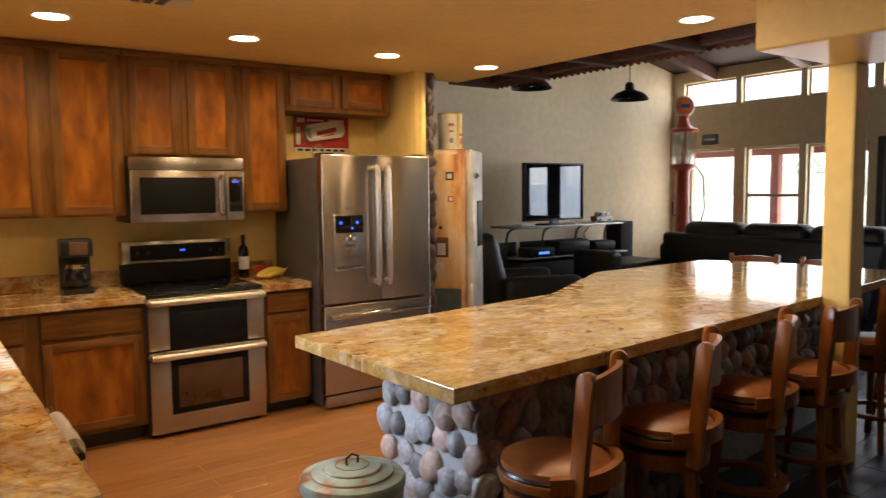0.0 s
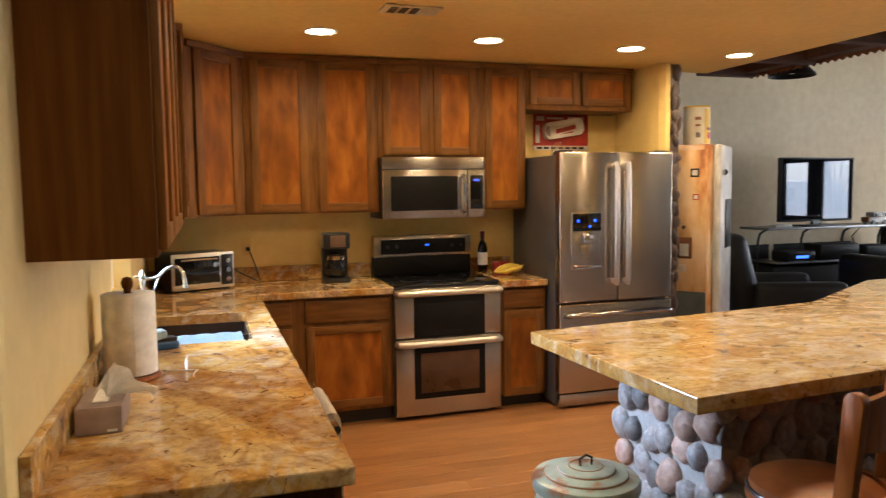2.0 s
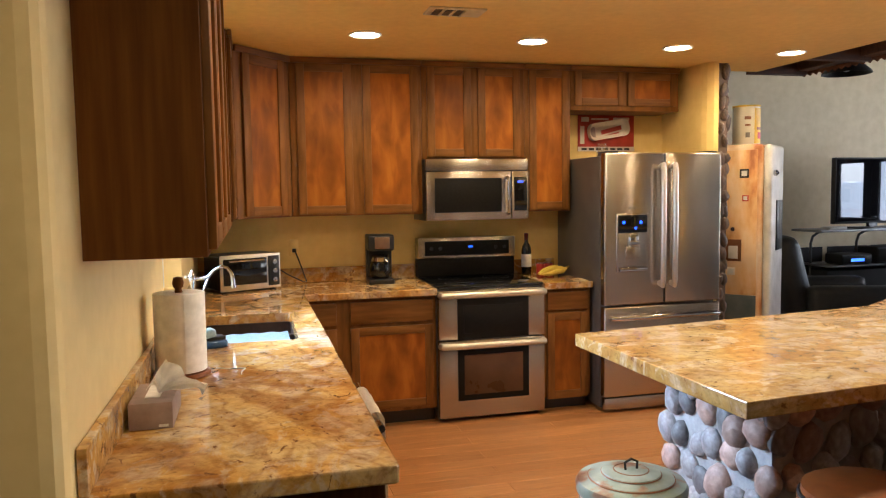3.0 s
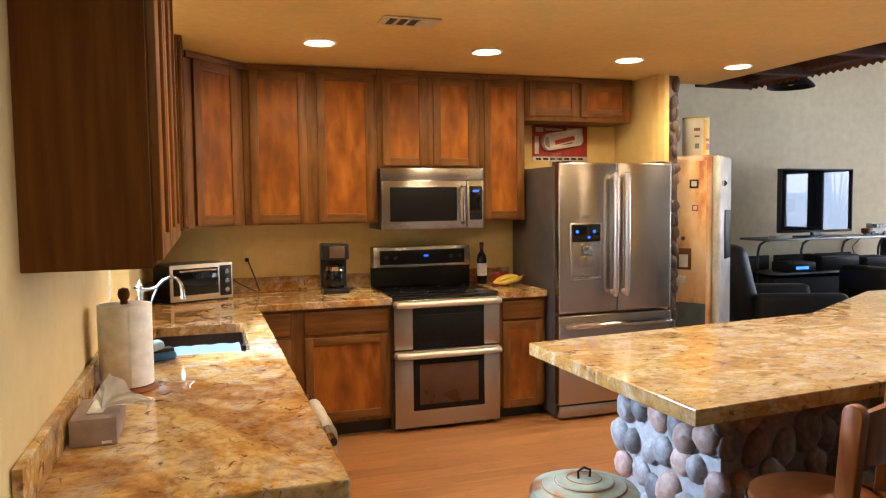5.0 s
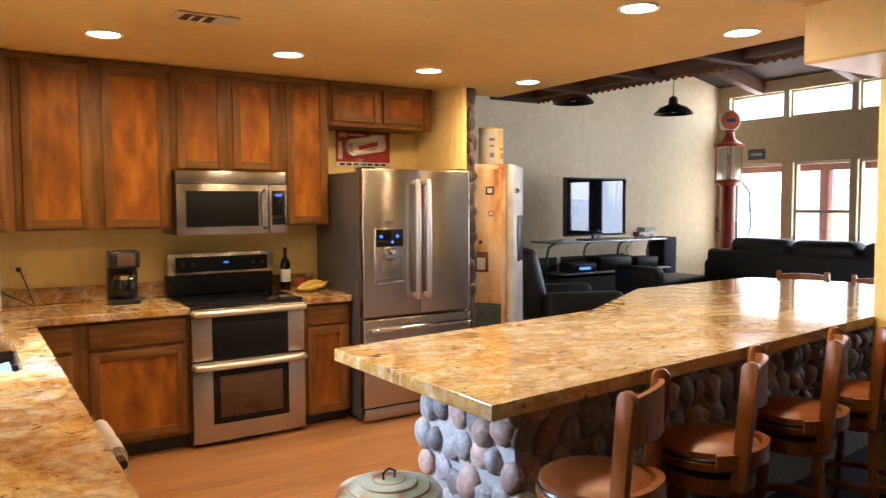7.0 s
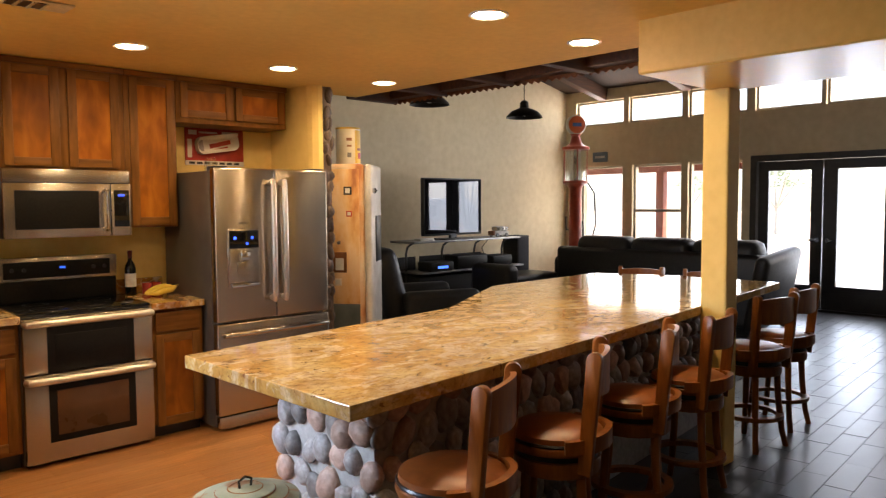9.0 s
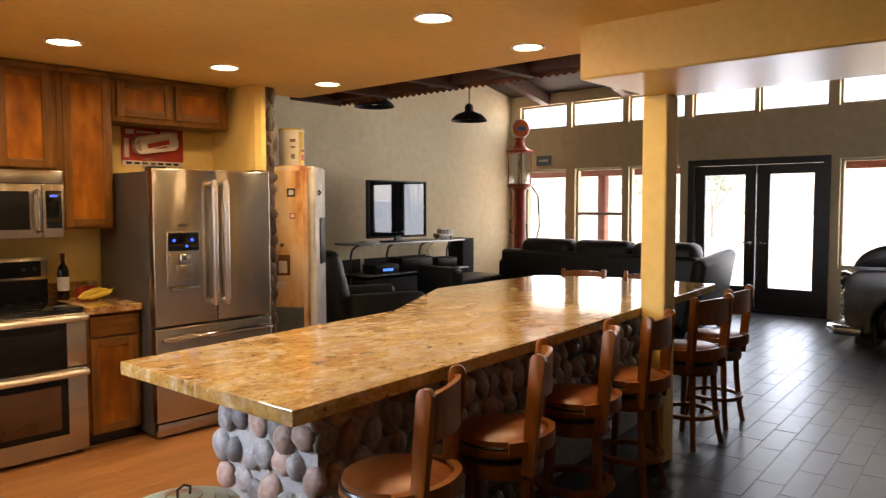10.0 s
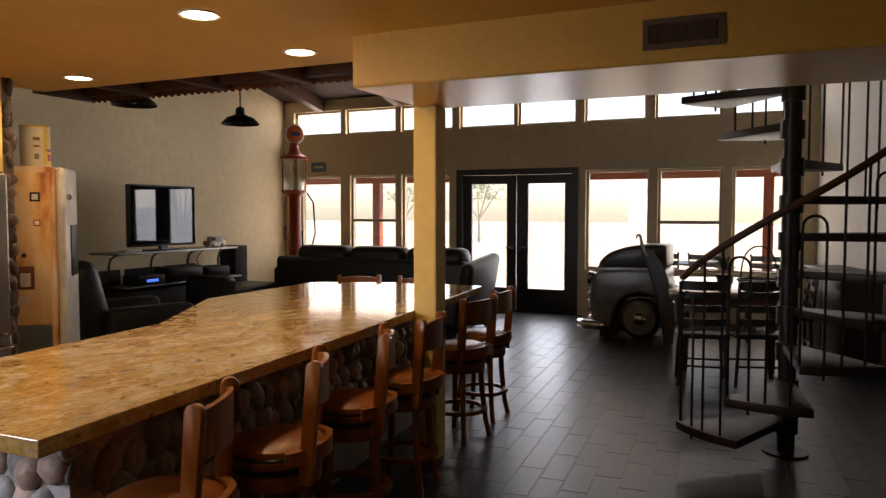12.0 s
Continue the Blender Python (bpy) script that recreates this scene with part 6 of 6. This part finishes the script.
M["vanorange"] = surface("sun_faded_orange_paint", (0.50, 0.17, 0.06), (0.62, 0.24, 0.10), 6, 0.4, bump=0.03, big=2)
def parked_van(x, y, turn):
    v = thing("parked_van", "orange and white van parked beyond the patio", "van", (x, y, -0.14), turn)
    side = [(-2.1, 0.38), (2.1, 0.38), (2.2, 0.55), (2.15, 0.98), (-2.15, 1.02), (-2.2, 0.6)]
    flip = Matrix(((1, 0, 0, 0), (0, 0, -1, 0), (0, 1, 0, 0), (0, 0, 0, 1)))
    part("lower_body", moved(prism(side, -0.85, 0.85, 0.06, 3), flip), M["vanorange"], v)
    cabin = [(-2.1, 1.0), (2.1, 0.96), (1.7, 1.55), (1.35, 1.86), (-1.9, 1.88), (-2.08, 1.6)]
    part("cabin", moved(prism(cabin, -0.80, 0.80, 0.08, 3), flip), M["wornwhite"], v, "white upper body")
    for a, b in ((-1.8, -0.95), (-0.85, 0.05), (0.15, 1.1)):
        for sy in (-0.806, 0.806):
            part("window", B(a, b, sy - 0.006, sy + 0.006, 1.18, 1.62, 0.004), M["blackglass"], v)
    part("bumper", B(2.16, 2.3, -0.8, 0.8, 0.4, 0.56, 0.03), M["chrome"], v)
    for wx in (-1.35, 1.35):
        for sy in (-0.78, 0.78):
            tyre = part("wheel", moved(lathe([(0.16, -0.1), (0.30, -0.1), (0.33, -0.06), (0.33, 0.06), (0.30, 0.1), (0.16, 0.1)], 24), pose(wx, sy, 0.33, 90, 0, 0)), M["black"], v)
            part("rim", moved(lathe([(0.0, -0.07), (0.17, -0.08), (0.17, 0.08), (0.0, 0.07)], 20), pose(wx, sy, 0.33, 90, 0, 0)), M["chrome"], tyre)
parked_van(19.6, -6.35, 84)

M["thorn"] = surface("grey_green_stem", (0.10, 0.13, 0.07), (0.18, 0.21, 0.12), 14, 0.8, bump=0.3)
oc = thing("thorn_shrub", "tall desert shrub with many thin upright stems", "shrub", (17.4, -2.05, -0.14))
ro = random.Random(21)
for k in range(16):
    a, sp = ro.uniform(0, 6.28), ro.uniform(0.25, 0.95)
    h = ro.uniform(2.2, 3.1)
    part("stem", tube([(0.04 * math.cos(a), 0.04 * math.sin(a), 0), (0.35 * sp * math.cos(a), 0.35 * sp * math.sin(a), h * 0.45), (sp * math.cos(a + 0.2), sp * math.sin(a + 0.2), h)], [0.035, 0.028, 0.014], 6), M["thorn"], oc)
M["paleleaf"] = surface("pale_desert_leaf", (0.16, 0.20, 0.11), (0.28, 0.32, 0.20), 20, 0.7, bump=0.1)
def bush(x, y, hgt, seed):
    t = thing("desert_tree", "sparse green desert tree beyond the patio", "tree", (x, y, -0.14))
    r = random.Random(seed)
    part("trunk", join(tube([(0, 0, 0), (0.1, 0.05, hgt * 0.3), (0.05, 0.1, hgt * 0.55)], [0.12, 0.09, 0.05], 8), *[tube([(0.08, 0.05, hgt * 0.3), (math.cos(a) * hgt * 0.2, math.sin(a) * hgt * 0.2, hgt * 0.6), (math.cos(a) * hgt * 0.35, math.sin(a) * hgt * 0.35, hgt * 0.8)], [0.06, 0.04, 0.015], 6) for a in (0.5, 2.2, 3.9, 5.4)]), M["tan_conc"], t)
    verts, faces = [], []
    for k in range(900):
        a, e, q = r.uniform(0, 6.28), r.uniform(-0.4, 1.3), r.uniform(0.4, 1.0) ** 0.5
        p = Vector((math.cos(a) * math.cos(e), math.sin(a) * math.cos(e), math.sin(e) * 0.7)) * hgt * 0.42 * q * (0.8 + 0.3 * math.sin(3 * a)) + Vector((0, 0, hgt * 0.62))
        d1 = Vector((r.uniform(-1, 1), r.uniform(-1, 1), r.uniform(-1, 1))).normalized() * 0.09
        d2 = d1.orthogonal().normalized() * 0.04
        i = len(verts)
        verts += [p - d1, p + d2, p + d1, p - d2]
        faces.append((i, i + 1, i + 2, i + 3))
    me = bpy.data.meshes.new("crown")
    me.from_pydata([tuple(v) for v in verts], [], faces)
    me.materials.append(M["paleleaf"])
    cw = new("crown", me)
    cw.parent = t
for i, (x, y, h) in enumerate(((38, 15.2, 4.2), (46, 24, 4.4))):
    bush(x, y, h, i)

# ---- pieces ----
random.seed(11)
def rock_mesh(i, material=None):
    bm = bmesh.new()
    bmesh.ops.create_icosphere(bm, subdivisions=2, radius=0.5)
    off = Vector((i * 3.7, i * 1.3, 0))
    for v in bm.verts:
        v.co *= 1 + 0.30 * noise.noise(v.co * 1.7 + off)
    return mesh_of("rock", bm, material or (M["rock_tan"] if i % 3 == 2 else M["rock"]), True)
ROCKS = [rock_mesh(i) for i in range(14)]
SHADED_ROCKS = [rock_mesh(i, M["rock_shaded"]) for i in range(5)]
def rocks_on(parent, p0, p1, z0, z1, normal, limit, w=0.108, h=0.128, deep=1.0, kinds=ROCKS, swing=0.9):
    """Courses of rounded stones on an upright face from p0 to p1."""
    p0, p1 = Vector(p0), Vector(p1)
    length = (p1 - p0).length
    d = (p1 - p0) / length
    ang = math.atan2(d.y, d.x)
    cols, rws = max(1, round(length / w)), max(1, round((z1 - z0) / h))
    count = 0
    for r in range(rws):
        for c in range(cols + 1):
            if count >= limit:
                return count
            u = (c + (0.5 if r % 2 else 0.0)) * length / cols + random.uniform(-0.025, 0.025)
            if u < 0.01 or u > length + 0.02:
                continue
            z = z0 + (r + 0.5) * (z1 - z0) / rws + random.uniform(-0.025, 0.025)
            sx, sz, sy = w * random.uniform(0.85, 1.32), h * random.uniform(0.85, 1.35), deep * random.uniform(0.075, 0.12)
            ob = new("rock", random.choice(kinds))
            ob.parent = parent
            q = p0 + d * min(u, length)
            ob.matrix_basis = Matrix.LocRotScale((q.x + normal[0] * 0.004, q.y + normal[1] * 0.004, z), Euler((random.uniform(-0.1, 0.1), random.uniform(-swing, swing), ang)), (sx, sy, sz))
            count += 1
    return count
rocks_on(island, (1.66, 2.72), (1.66, 2.08), 0.0, 0.875, (-1, 0), 120, deep=0.7)
rocks_on(island, (1.66, 2.08), (3.1, 2.22), 0.0, 0.875, (0, -1), 140, deep=0.7)
rocks_on(island, (3.1, 2.22), (5.25, 2.46), 0.3, 0.875, (0, -1), 130, 0.105, 0.125)
pier = bpy.data.objects["wall_partition_stone_backing"]
rocks_on(pier, (3.375, 4.845), (3.43, 4.845), 0.0, CEIL - 0.02, (0, -1), 80, 0.062, 0.10, 0.5, SHADED_ROCKS, 0.3)
rocks_on(pier, (3.45, 4.87), (3.45, 5.5), 1.0, CEIL - 0.02, (1, 0), 90, 0.1, 0.12, 0.6, SHADED_ROCKS, 0.4)

# laminate boards of the kitchen floor, rows along x, every other row shifted by half a board
BX0, BX1, BY0, BY1, BROWS = LEFTX - 0.2, 4.348, FLOORSPLIT + 0.002, BACKY, 24
BL, BW = (BX1 - BX0) / 4, (BY1 - BY0) / BROWS
BOARDS = {k: mesh_of("board", B(-k * BL / 2 + 0.0007, k * BL / 2 - 0.0007, -BW / 2 + 0.0007, BW / 2 - 0.0007, -0.006, 0.0, 0.0012, seg=1), M["planks"]) for k in (1.0, 0.5)}
for row in range(BROWS):
    x = BX0
    for k in (0.5, 1.0, 1.0, 1.0, 0.5) if row % 2 else (1.0, 1.0, 1.0, 1.0):
        ob = new("board", BOARDS[k])
        ob.parent = kitchen_floor
        ob.matrix_basis = pose(x + k * BL / 2, BY0 + (row + 0.5) * BW, 0)
        x += k * BL

# slate plank tiles, long side near x, staggered by thirds
TL, TW, GAP, TURN = 0.452, 0.152, 0.004, radians(4.5)
TC, TS = math.cos(TURN), math.sin(TURN)
tile_me = mesh_of("tile", B(-TL / 2 + GAP / 2, TL / 2 - GAP / 2, -TW / 2 + GAP / 2, TW / 2 - GAP / 2, -0.006, 0.0, 0.0006, seg=1), M["tile"])
def turned(u, v):
    return 4.42 + u * TC - v * TS, 1.03 + u * TS + v * TC
def tiled(x, y):
    """The part of the plan that the slate covers."""
    if not (-3.1 < x < WINX - 0.01 and -3.19 < y < LIVY - 0.01):
        return False
    if y > FLOORSPLIT and x < 4.35:
        return False
    return x > -0.3 or y < 1.4
rest = []
rng = random.Random(5)
for row in range(-34, 50):
    for col in range(-20, 18):
        u, v = (col + 0.5 + (row % 3) / 3) * TL, row * TW
        if not all(tiled(*turned(u + a * TL * 0.49, v + b * TW * 0.49)) for a in (-1, 1) for b in (-1, 1)):
            continue
        x, y = turned(u, v)
        if 2.6 < x < 9.6 and -1.0 < y < 2.35 and 0.34 * x - 2.2 < y:
            ob = new("tile", tile_me)
            ob.parent = floor_tiles
            ob.matrix_basis = pose(x, y, rng.uniform(-0.0006, 0.0004), rng.uniform(-0.12, 0.12), rng.uniform(-0.12, 0.12), 4.5)
        else:
            rest.append((u, v))
verts, faces = [], []
for u, v in rest:
    k = len(verts)
    a, b = TL / 2 - GAP / 2, TW / 2 - GAP / 2
    ring = [turned(u + p * a, v + q * b) for p, q in ((-1, -1), (1, -1), (1, 1), (-1, 1))]
    verts += [(p, q, -0.006) for p, q in ring] + [(p, q, 0.0) for p, q in ring]
    faces += [(k + 4, k + 5, k + 6, k + 7), (k, k + 1, k + 5, k + 4), (k + 1, k + 2, k + 6, k + 5), (k + 2, k + 3, k + 7, k + 6), (k + 3, k, k + 4, k + 7)]
me = bpy.data.meshes.new("tile_field")
me.from_pydata(verts, [], faces)
me.materials.append(M["tile"])
field = new("tile_field", me)
field.parent = floor_tiles
tagged(field, "further slate tiles of the floor", kind="stuff")
